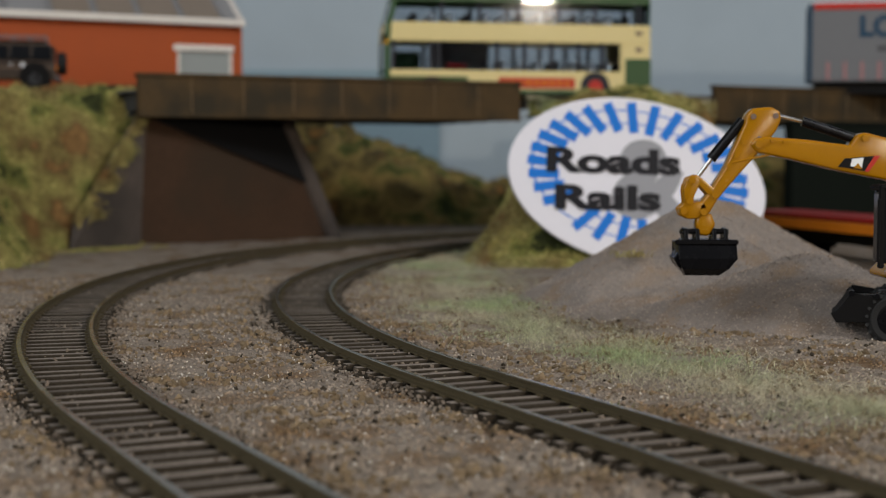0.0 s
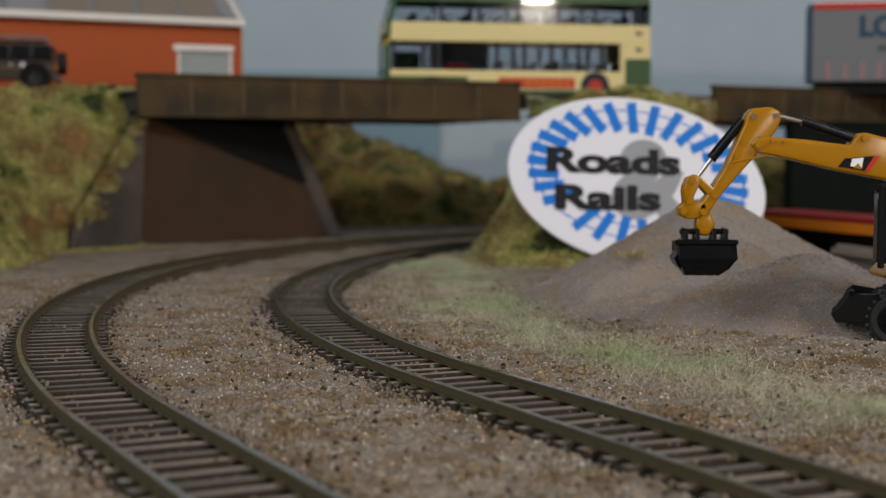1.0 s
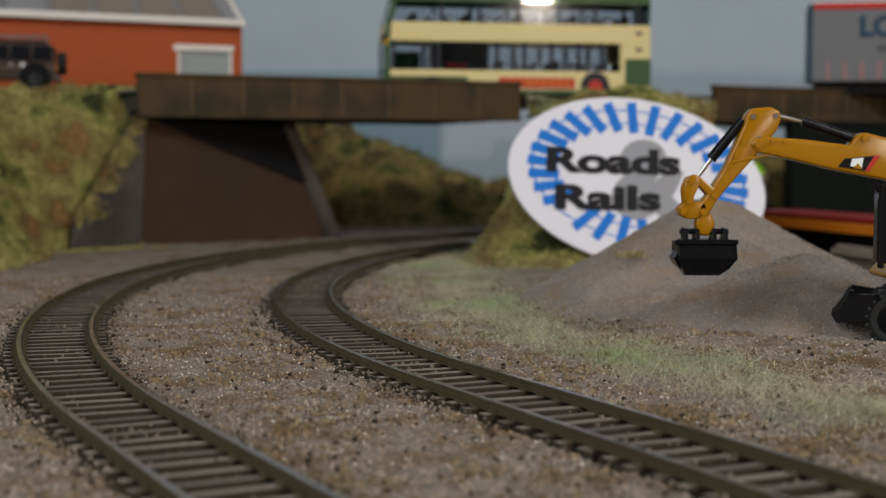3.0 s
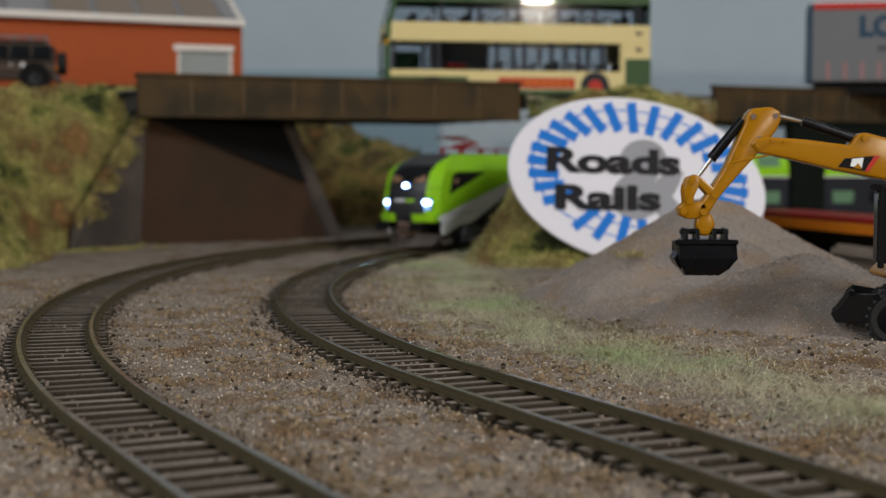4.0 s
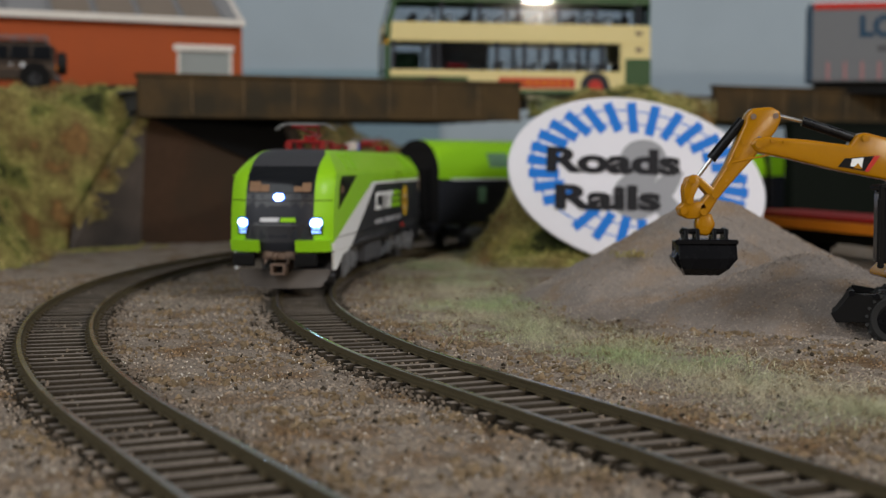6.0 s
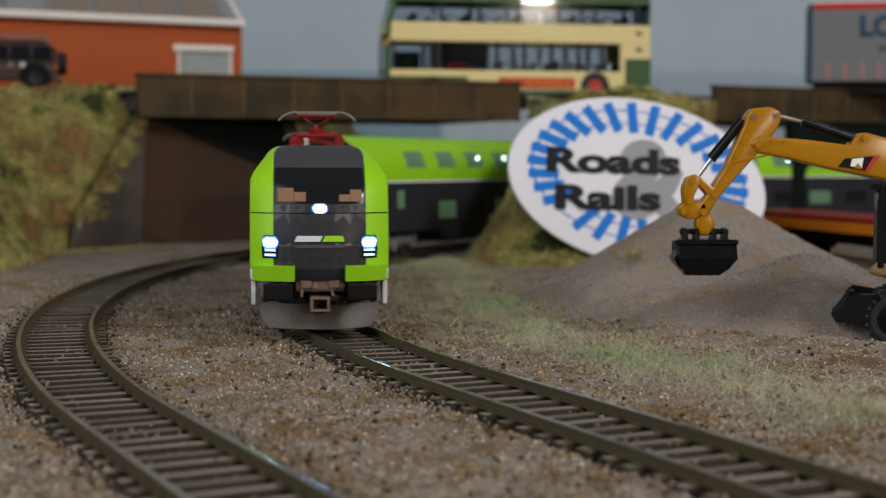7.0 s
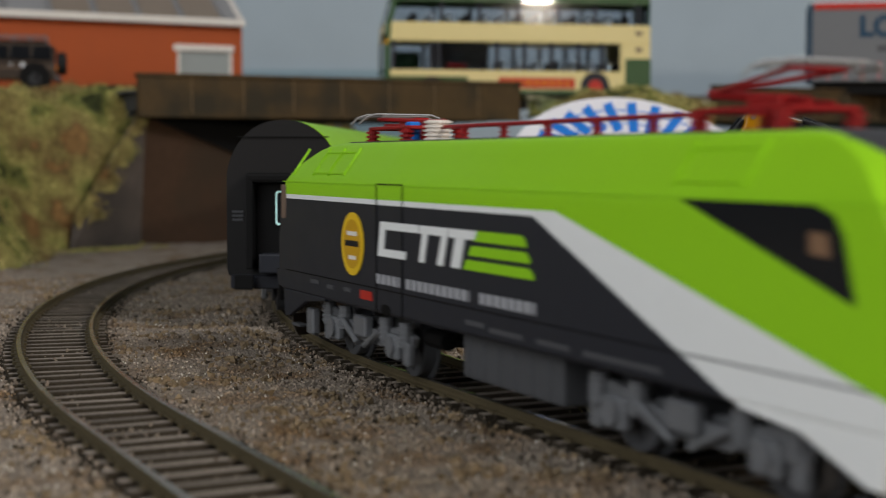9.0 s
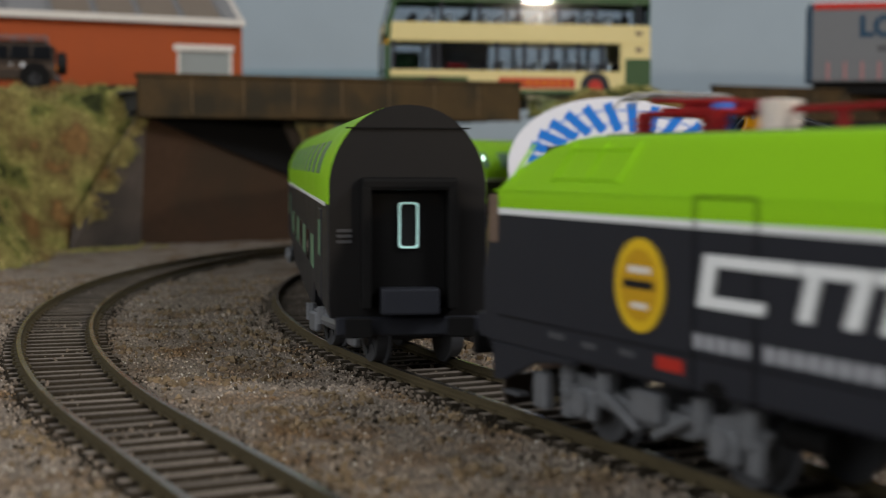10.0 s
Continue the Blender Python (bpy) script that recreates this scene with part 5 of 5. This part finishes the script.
    # bucket: a curved shell with side cheeks, broad side to the front
    bk = bmesh.new()
    prof = [(-4.2, 26.6), (-6.2, 22.4), (-5.8, 19.6), (-3.4, 17.8), (0.2, 17.6), (3.6, 19.2), (5.4, 22.4), (6.0, 26.6)]
    th = [(-3.5, 26.6), (-5.4, 22.5), (-5.0, 20.1), (-3.1, 18.6), (0.1, 18.4), (3.1, 19.8), (4.7, 22.6), (5.2, 26.6)]
    x0, x1 = 61.2, 76.4
    rows = [[(bk.verts.new((x, y, z))) for y, z in prof] for x in (x0 + 0.6, x1 - 0.4)] + [[(bk.verts.new((x, y, z))) for y, z in th] for x in (x0 + 0.6, x1 - 0.4)]
    k = len(prof)
    for i in range(k - 1):
        bk.faces.new((rows[0][i], rows[0][i + 1], rows[1][i + 1], rows[1][i]))
        bk.faces.new((rows[2][i], rows[3][i], rows[3][i + 1], rows[2][i + 1]))
    for i in (0, k - 1):
        bk.faces.new((rows[0][i], rows[1][i], rows[3][i], rows[2][i]))
    bmesh.ops.recalc_face_normals(bk, faces=bk.faces[:])
    for xa, xb in ((x0, x0 + 0.9), (x1 - 0.9, x1)):
        plate(prof, xa, xb, 0.15, bk, "x")
    for v in bk.verts:
        if v.co.z < 21.5:
            v.co.x += 2.2 * (21.5 - v.co.z) / 3.9 if v.co.x < 66 else -4.4 * (21.5 - v.co.z) / 3.9
    bucket = part("bucket", bk, "black", t, "glossy black digging bucket")
    part("bucket_lip", box(60.4, 76.8, -5.0, -4.0, 25.8, 27.2, 0.3), "black", bucket)
    part("cutting_edge", plate([(60.2, 22.2), (61.6, 24.4), (62.2, 19.4), (61.0, 20.6)], -4, 4, 0.2), "black", bucket)
    hg = bmesh.new()
    for xa in (63.0, 66.0, 70.4, 73.4):
        plate([(-3.6, 26.4), (-2.2, 30.0), (1.8, 30.2), (3.4, 26.4)], xa, xa + 1.1, 0.25, hg, "x")
    rod((62.6, -1.2, 29.2), (74.8, -1.2, 29.2), 0.7, hg, 10)
    rod((62.6, 1.8, 29.0), (74.8, 1.8, 29.0), 0.7, hg, 10)
    box(62.4, 75.2, -3.8, 3.6, 26.2, 27.2, 0.3, hg)
    part("quick_hitch", hg, "black", t, "black quick hitch brackets")
    # chassis, wheels, blade, house and cab
    lug = None
    slew = at(115.9, -10, 0, 0, 0, -16) @ at(-115.9, 10, 0)
    for x in (115.9, 150):
        for y in (-10, 10):
            w = bmesh.new()
            prof = [(-3.4, 4.2), (-3.6, 5.6), (-2.9, 6.7), (-1.2, 7.05), (1.2, 7.05), (2.9, 6.7), (3.6, 5.6), (3.4, 4.2)]
            rings = [[w.verts.new((r * math.cos(2 * math.pi * i / 28), a, r * math.sin(2 * math.pi * i / 28))) for i in range(28)] for a, r in prof]
            for r0, r1 in zip(rings, rings[1:]):
                for i in range(28):
                    w.faces.new((r0[i], r0[(i + 1) % 28], r1[(i + 1) % 28], r1[i]))
            bmesh.ops.recalc_face_normals(w, faces=w.faces[:])
            ob = part("wheel", w, "tyre", t, "black treaded tyre")
            ob.matrix_local = slew @ at(x, y, 7.3)
            if lug is None:
                first = part("tread_lug", rod((6.6, 0.4, 0), (6.75 * math.cos(0.12), 3.5, 6.75 * math.sin(0.12)), 0.55, None, 4), "tyre", ob)
                lug = first.data
            for i in range(40):
                piece = first if first.parent is ob and i == 0 else new("tread_lug", lug)
                piece.parent = ob
                piece.matrix_local = pose(0, 0, 0, 0 if i % 2 else 180, 9 * i, 0)
            part("rim", rod((0, -3.2, 0), (0, 3.2, 0), 4.25, None, 20), "black", ob)
            part("hub", rod((0, -3.6, 0), (0, 3.6, 0), 1.8, None, 12), "black", ob)
        part("axle", rod((x, -9, 7.3), (x, 9, 7.3), 1.5, None, 10), "black", t).matrix_local = slew
    part("chassis", box(112, 156, -6, 6, 7.5, 13.5, 0.8, None, 2), "black", t).matrix_local = slew
    cheek = [(100.2, 8.6), (101.4, 9.0), (103.0, 10.8), (104.4, 12.8), (105.6, 13.9), (107.4, 13.7), (112.6, 12.9), (115.0, 11.0), (110.0, 6.4), (101.6, 6.2)]
    blade = part("blade", plate([(100.4, 8.2), (101.4, 8.9), (103.0, 10.6), (104.4, 12.4), (105.4, 13.4), (106.0, 12.6), (104.8, 10.4), (103.4, 8.0), (101.8, 6.4)], -12.5, 12.5, 0.15), "matblack", t, "black support blade")
    blade.matrix_local = slew
    for y in (-13.4, 12.4):
        part("blade_cheek", plate(cheek, y, y + 1.0, 0.2), "matblack", blade)
    for x, z, r in ((105.4, 13.9, 0.8), (111.6, 13.2, 0.7)):
        part("blade_lug", rod((x, -13.8, z), (x, -11.6, z), r, None, 12), "black", blade)
    part("blade_arm", box(106.6, 112.0, -12.2, -9.0, 12.4, 13.5, 0.25), "black", blade, "glossy black lifting arm")
    part("fender_step", box(114.6, 120, -12.5, -7.5, 14.9, 15.7, 0.3), "black", t)
    part("turntable", rod((135, 0, 13), (135, 0, 17), 9, None, 24), "black", t)
    part("house", plate([(116.4, 16.8), (115.6, 18.0), (117.0, 19.6), (119.6, 21.6), (160, 22), (166, 30), (166, 17)], -12, 12, 0.7), "yellow", t)
    part("engine_cover", box(146, 166, -11.6, 11.6, 21.5, 34, 1.5, None, 3), "yellow", t)
    cab = part("cab", box(111.8, 127, -11.8, -3.6, 21.5, 40.5, 1.2, None, 2), "glass", t, "dark glazed operator cab")
    for x in (110.9, 126.3):
        part("cab_post", box(x, x + 1.5, -12.3, -11.0, 20.4, 41.2, 0.3), "matblack", cab)
    part("cab_roof", box(110.8, 128, -12.4, -3.2, 40.2, 41.8, 0.6), "matblack", cab)
    part("grab_rail", rod((110.7, -12.6, 22), (110.7, -12.6, 38), 0.4, None, 8), "matblack", cab)


excavator()

# ---------- double-deck bus ----------


def bus():
    t = thing("double_deck_bus", at(-32.6, 819, 84.6, 0, 0, 8.5) @ Matrix.Scale(1.03, 4), "cream and dark green double-deck model bus on the road", "bus")
    L, W = 154.0, 34.0
    for y in (0.0, W - 1.2):
        ya, yb = y, y + 1.2
        part("lower_side", box(1, L, ya, yb, 4.5, 16.4, 0.3), "buscream", t)
        part("middle_band", box(1, L, ya, yb, 32.4, 43.4, 0.4), "buscream", t)
        part("cantrail", box(4.5, L, ya, yb, 55, 58.6, 0.4), "busgreen", t)
        for x in (2, 24, 28, 62, 78, 94, 110, 124):
            part("lower_pillar", box(x, x + 2.2, ya + 0.2, yb - 0.2, 16.4, 32.4), "dull", t)
        part("rear_panel", box(136, L, ya, yb, 16.4, 32.4, 0.2), "buscream", t)
        for x in (30, 52, 74, 98, 120, 146):
            part("upper_pillar", box(x, x + 1.8, ya + 0.2, yb - 0.2, 43.4, 55), "dull", t)
        part("lower_window", box(2, 136, ya + 0.35, yb - 0.35, 16.4, 32.4), "clear", t, "tinted lower deck glazing")
        part("upper_window", box(4, L - 1, ya + 0.35, yb - 0.35, 43.4, 55), "clear", t, "tinted upper deck glazing")
        yo = (-0.35, 0.1) if y == 0 else (W - 0.1, W + 0.35)
        part("green_skirt", box(1, 46, *yo, 3.2, 12.6, 0.1), "busgreen", t)
        part("green_skirt", box(46, L, *yo, 3.2, 5.6, 0.1), "busgreen", t)
        part("rear_corner", box(139, L + 0.2, *yo, 3.2, 24.0, 0.1), "busgreen", t)
        adv = part("advert_panel", box(64, 109, *yo, 6.4, 12.4, 0.1), "red", t, "red advert strip")
        for k in range(9):
            part("advert_bar", box(66 + k * 4.6, 69.4 + k * 4.6, yo[0] - 0.2 if y == 0 else yo[0], yo[1] if y == 0 else yo[1] + 0.2, 8.2, 10.6), "orange", adv)
        part("entrance_frame", box(8, 23, *yo, 4.0, 29.0, 0.1), "busgreen", t) if y else None
        for z in (37.5, 28.0):
            part("vent", box(145, 149, *yo, z, z + 2.4, 0.1), "brownsteel", t)
    part("front_panel", box(-1.5, 1, 0.4, W - 0.4, 4, 16.4, 0.8), "busgreen", t)
    part("front_band", box(-1.2, 1, 0.4, W - 0.4, 32.0, 43.0, 0.8), "buscream", t)
    part("windscreen", box(-1.6, -0.6, 1, W - 1, 16.4, 32.0, 0.2), "clear", t)
    part("upper_windscreen", plate([(-0.6, 43.0), (3.2, 56.0), (4.0, 56.0), (0.2, 43.0)], 1, W - 1, 0.2), "clear", t)
    lean = [(-1.8, 4), (-1.8, 30), (-1.2, 41), (3.6, 58.4), (6.6, 58.6), (2.0, 41), (1.4, 30), (1.4, 4)]
    for ya in (-0.25, W - 1.35):
        part("front_corner", plate(lean, ya, ya + 1.6, 0.4), "busgreen", t)
    part("indicator", box(-2.2, -0.4, -0.9, 1.2, 30.6, 33.4, 0.4), "amber", t, "glowing amber lamp")
    part("mirror", box(-3.6, -1.0, -2.2, -0.8, 30.6, 36, 0.5), "matblack", t)
    part("rear_wall", box(L - 1.2, L, 0.6, W - 0.6, 4, 58, 0.6), "busgreen", t)
    part("roof", box(4.0, L, 0, W, 58.2, 63.0, 2.2, None, 3), "busgreen", t)
    part("lower_floor", box(1, L - 1, 1.2, W - 1.2, 4.6, 6.0), "dull", t)
    part("upper_floor", box(1, L - 1, 1.2, W - 1.2, 35, 36.2), "dull", t)
    for k in range(13):
        for y in (3, 22):
            part("seat", box(14 + k * 10.4, 17 + k * 10.4, y, y + 9, 36.2, 49.0, 0.9), "seat" if k % 3 else "dull", t)
            if k > 3:
                part("seat", box(14 + k * 10.4, 17 + k * 10.4, y, y + 9, 6.0, 22.5, 0.9), "seat" if k % 4 else "dull", t)
    part("stair_box", box(30, 60, 16, 31, 6, 34), "stair", t)
    part("luggage", box(34, 46, 3, 8, 16.6, 20.4, 0.6), "redins", t)
    for x, r in ((25.5, 6.4), (121, 7.2)):
        for y in (-0.6, W - 5.0):
            w = part("wheel", rod((x, y, r), (x, y + 5.6, r), r, None, 28), "tyre", t)
            part("hub", rod((x, y - 0.3, r), (x, y + 5.9, r), r * 0.6, None, 20), "red" if x > 60 else "dull", w, "red wheel hub" if x > 60 else "")
            if x > 60:
                part("wheel_arch", rod((x, y - 0.1 if y < 1 else y + 1.4, 7.6), (x, y + 4.2 if y < 1 else y + 5.7, 7.6), 8.6, None, 28), "dull", t)


bus()

# ---------- brick shed, jeep, lorry and wagon ----------


def shed():
    t = thing("brick_shed", at(-129.7, 902, 86.2, 0, 0, 23.5), "orange-red brick shed with grey sheet roof and cream trim", "building")
    ln, dp, h = 330.0, 120.0, 49.5
    part("wall", box(-ln, -42, 0, 3, 0, h), "brick", t)
    part("wall", box(-42, -7, 0, 3, 33, h), "brick", t)
    part("wall", box(-7, 0, 0, 3, 0, h), "brick", t)
    part("wall", box(-42, -7, 0, 3, 0, 14), "brick", t)
    gable = [(3, 0), (dp, 0), (dp, h), (dp / 2, h + 34), (3, h)]
    part("gable_wall", plate(gable, -3, 0, 0, None, "x"), "brick", t)
    part("gable_wall", plate(gable, -ln, -ln + 3, 0, None, "x"), "brick", t)
    part("back_wall", box(-ln + 3, -3, dp - 3, dp, 0, h), "brick", t)
    w = part("window_frame", box(-44.4, -5.4, -1.4, 2, 30.8, 34.8, 0.5), "cream", t, "cream lintel over the window")
    part("window_pane", box(-42, -7, 1.0, 2.0, 14, 32), "greyglass", w)
    for x in (-42, -8.2):
        part("window_jamb", box(x, x + 1.6, -0.4, 2.2, 14, 31), "cream", w)
    for s in (0, 1):
        a, b = (Vector((0, -4, h - 1.6)), Vector((0, dp / 2, h + 34.6))) if s == 0 else (Vector((0, dp + 4, h - 1.6)), Vector((0, dp / 2, h + 34.6)))
        up = Vector((0, -(b - a).z, (b - a).y)).normalized() * (1.6 if s == 0 else -1.6)
        bm = bmesh.new()
        vs = []
        for x in (-ln - 4, 0.4):
            for p in (a, b, b + up, a + up):
                vs.append(bm.verts.new((x, p.y, p.z)))
        for q in ((0, 1, 2, 3), (7, 6, 5, 4), (0, 4, 5, 1), (1, 5, 6, 2), (2, 6, 7, 3), (3, 7, 4, 0)):
            bm.faces.new([vs[i] for i in q])
        bmesh.ops.recalc_face_normals(bm, faces=bm.faces[:])
        roof = part("roof", bm, "slate", t, "grey corrugated roof sheet")
        if s == 0:
            d = (b - a).normalized()
            n = up.normalized()
            for k in range(11):
                x0 = -14 - k * 27
                bm = bmesh.new()
                lo = [a + up + d * 5, a + up + d * 62]
                vs = [bm.verts.new((x, p.y + n.y * e, p.z + n.z * e)) for e in (0, 0.7) for x in (x0 - 22.5, x0) for p in lo]
                for q in ((0, 1, 3, 2), (4, 6, 7, 5), (0, 2, 6, 4), (1, 5, 7, 3), (0, 4, 5, 1), (2, 3, 7, 6)):
                    bm.faces.new([vs[i] for i in q])
                bmesh.ops.recalc_face_normals(bm, faces=bm.faces[:])
                part("roof_panel", bm, "brownpane" if k < 4 else "slate", roof)
                p0, p1 = a + up + d * 3 + n * 0.6, a + up + d * 66 + n * 0.6
                part("roof_batten", rod((x0 + 2.2, p0.y, p0.z), (x0 + 2.2, p1.y, p1.z), 0.6, None, 6), "slate", roof)
            part("verge_board", rod((-0.6, a.y, a.z + 1.2), (-0.6, b.y, b.z + 1.2), 2.0, None, 6), "cream", t)
    part("fascia", box(-ln - 4, 1.0, -6.0, -3.2, h - 2.4, h + 2.0, 0.4), "cream", t, "cream eaves board")


shed()


def jeep():
    t = thing("off_road_car", at(-244, 781, 86.6, 0, 0, 14), "dark brown model off-road car with spare wheel at the back", "car")
    part("body", plate([(-34, 6), (-34, 13), (-30, 15.5), (-12, 16.5), (26, 16.5), (27, 14), (27, 6)], 0, 24, 1.0), "jeep", t)
    part("cabin", plate([(-14, 16), (-8, 26), (-5, 27), (22, 27), (25.4, 25), (26.4, 16)], 1.5, 22.5, 1.2), "jeep", t)
    for x0, x1 in ((-7.5, 1), (3, 13), (15, 24)):
        part("window", plate([(x0 - 1.5, 17.4), (x0, 25), (x1, 25), (x1 + (0.6 if x1 > 20 else 0), 17.4)], 1.0, 2.0, 0.2), "glass", t)
    part("rear_window", box(25.4, 26.6, 4, 20, 17.6, 24.6, 0.2), "glass", t)
    rack = part("roof_rack", box(-5, 22, 2, 22, 27.2, 28.0, 0.3), "matblack", t)
    for y in (2.2, 21.8):
        part("rack_rail", rod((-5, y, 30.6), (22, y, 30.6), 0.45, None, 8), "bogie", rack)
        for x in (-5, 4, 13, 22):
            part("rack_post", rod((x, y, 27.6), (x, y, 30.6), 0.4, None, 8), "bogie", rack)
    for x in (-5, 22):
        part("rack_bar", rod((x, 2.2, 30.6), (x, 21.8, 30.6), 0.45, None, 8), "bogie", rack)
    part("body_crease", box(-30, 26.6, -0.35, 0.2, 12.2, 13.0, 0.15), "brownsteel", t)
    part("door_handle", box(1.2, 3.6, -0.5, 0.2, 14.2, 14.9, 0.15), "silver", t)
    for x in (-22, 15.5):
        for y in (-0.6, 19.2):
            w = part("wheel", rod((x, y, 6.6), (x, y + 5.4, 6.6), 6.6, None, 26), "tyre", t)
            part("rim", rod((x, y - 0.2, 6.6), (x, y + 5.6, 6.6), 3.6, None, 16), "tank", w)
            part("wheel_arch", rod((x, y - 0.2 if y < 1 else y + 2, 7.4), (x, y + 3.4 if y < 1 else y + 5.6, 7.4), 8.4, None, 26), "matblack", t)
    s = part("spare_wheel", rod((27.2, 12, 16), (32, 12, 16), 6.4, None, 26), "tyre", t, "spare wheel on the tailgate")
    part("spare_cover", rod((31.8, 12, 16), (32.6, 12, 16), 5.2, None, 22), "matblack", s)
    part("tail_lamp", box(26.6, 27.6, 0.4, 2.6, 11, 14.4, 0.3), "orange", t)
    part("rear_bumper", box(26, 29.5, 0, 24, 5.5, 8.5, 0.6), "tank", t)
    part("filler_cap", rod((9, -0.4, 14.2), (9, 0.4, 14.2), 1.4, None, 14), "silver", t)


jeep()


def lorry():
    t = thing("box_lorry", at(245.5, 938, 84.7, 0, 0, -10), "grey box lorry with red edging and blue lettering", "lorry")
    part("box_body", box(0, 150, 0, 34, 17, 68.5, 0.8, None, 2), "lorry", t)
    part("corner_post", box(-0.6, 1.0, -0.6, 34.6, 17, 69, 0.3), "lorryblue", t)
    part("red_edge", box(2, 150, -0.7, 0.4, 64.6, 69.0, 0.2), "red", t)
    part("roof_edge", box(0, 150, -0.3, 34.3, 68.6, 70.0, 0.3), "silver", t)
    for k in range(7):
        part("red_bar", box(10.5 + k * 11, 12.5 + k * 11, -0.3, 0.2, 18, 30), "pink", t)
    lettering("lettering", "LO", 18.5, 0.15, "lorryblue", t, at(31, -0.3, 47.0, 90, 0, 0), "blue capital letters", 0.04)
    part("small_caption", box(43, 60, -0.3, 0.2, 37.0, 40.2), "tank", t)
    part("chassis", box(4, 150, 6, 28, 9, 17), "matblack", t)
    for x in (100, 118, 136):
        for y in (1, 27):
            part("wheel", rod((x, y, 8.5), (x, y + 6, 8.5), 8.5, None, 24), "tyre", t)


lorry()


def flat_wagon():
    t = thing("flat_wagon", at(196, 655, 0, 0, 0, -77), "flat wagon with rusty red deck and orange side beam", "railway wagon")
    L = 90
    part("deck", box(-L, L, -15, 15, 20.2, 22.8, 0.4), "redins", t, "rust red wagon deck")
    for y in (-1, 1):
        part("side_beam", box(-L, L, *sorted((y * 14.4, y * 16.4)), 15.2, 20.0, 0.3), "orange", t, "orange side beam")
    part("underframe", box(-70, 70, -6, 6, 9, 15, 0.4), "matblack", t)
    for x in (-62, 62):
        part("bogie", box(x - 20, x + 20, -12, 12, 5, 10, 0.6), "matblack", t)
        for a in (-12, 12):
            for y in (-1, 1):
                part("wheel", rod((x + a, y * 7.3, 6.0), (x + a, y * 10, 6.0), 6.0, None, 22), "matblack", t)


flat_wagon()


def weeds():
    """A few tufts on the ground beside the heap and the rail."""
    for n, (x, y, k) in enumerate(((60, 441, 90), (52, 349, 30), (41, 331, 26), (30, 252, 40), (-178, 595, 40))):
        rng = np.random.default_rng(60 + n)
        pts = [(x + rng.normal() * 3.2, y + rng.normal() * 3.0, ground_z(x, y) + max(0, heap_z(x, y)) - 0.3) for _ in range(k)]
        ob = blades("weed_tuft", pts, "mosstuft", None, 1.5, 4.0, 0.3, 1.0, 60 + n)
        tagged(ob, "small dark green weed tuft on the ground", "weed", "weed tufts")


weeds()

motions()
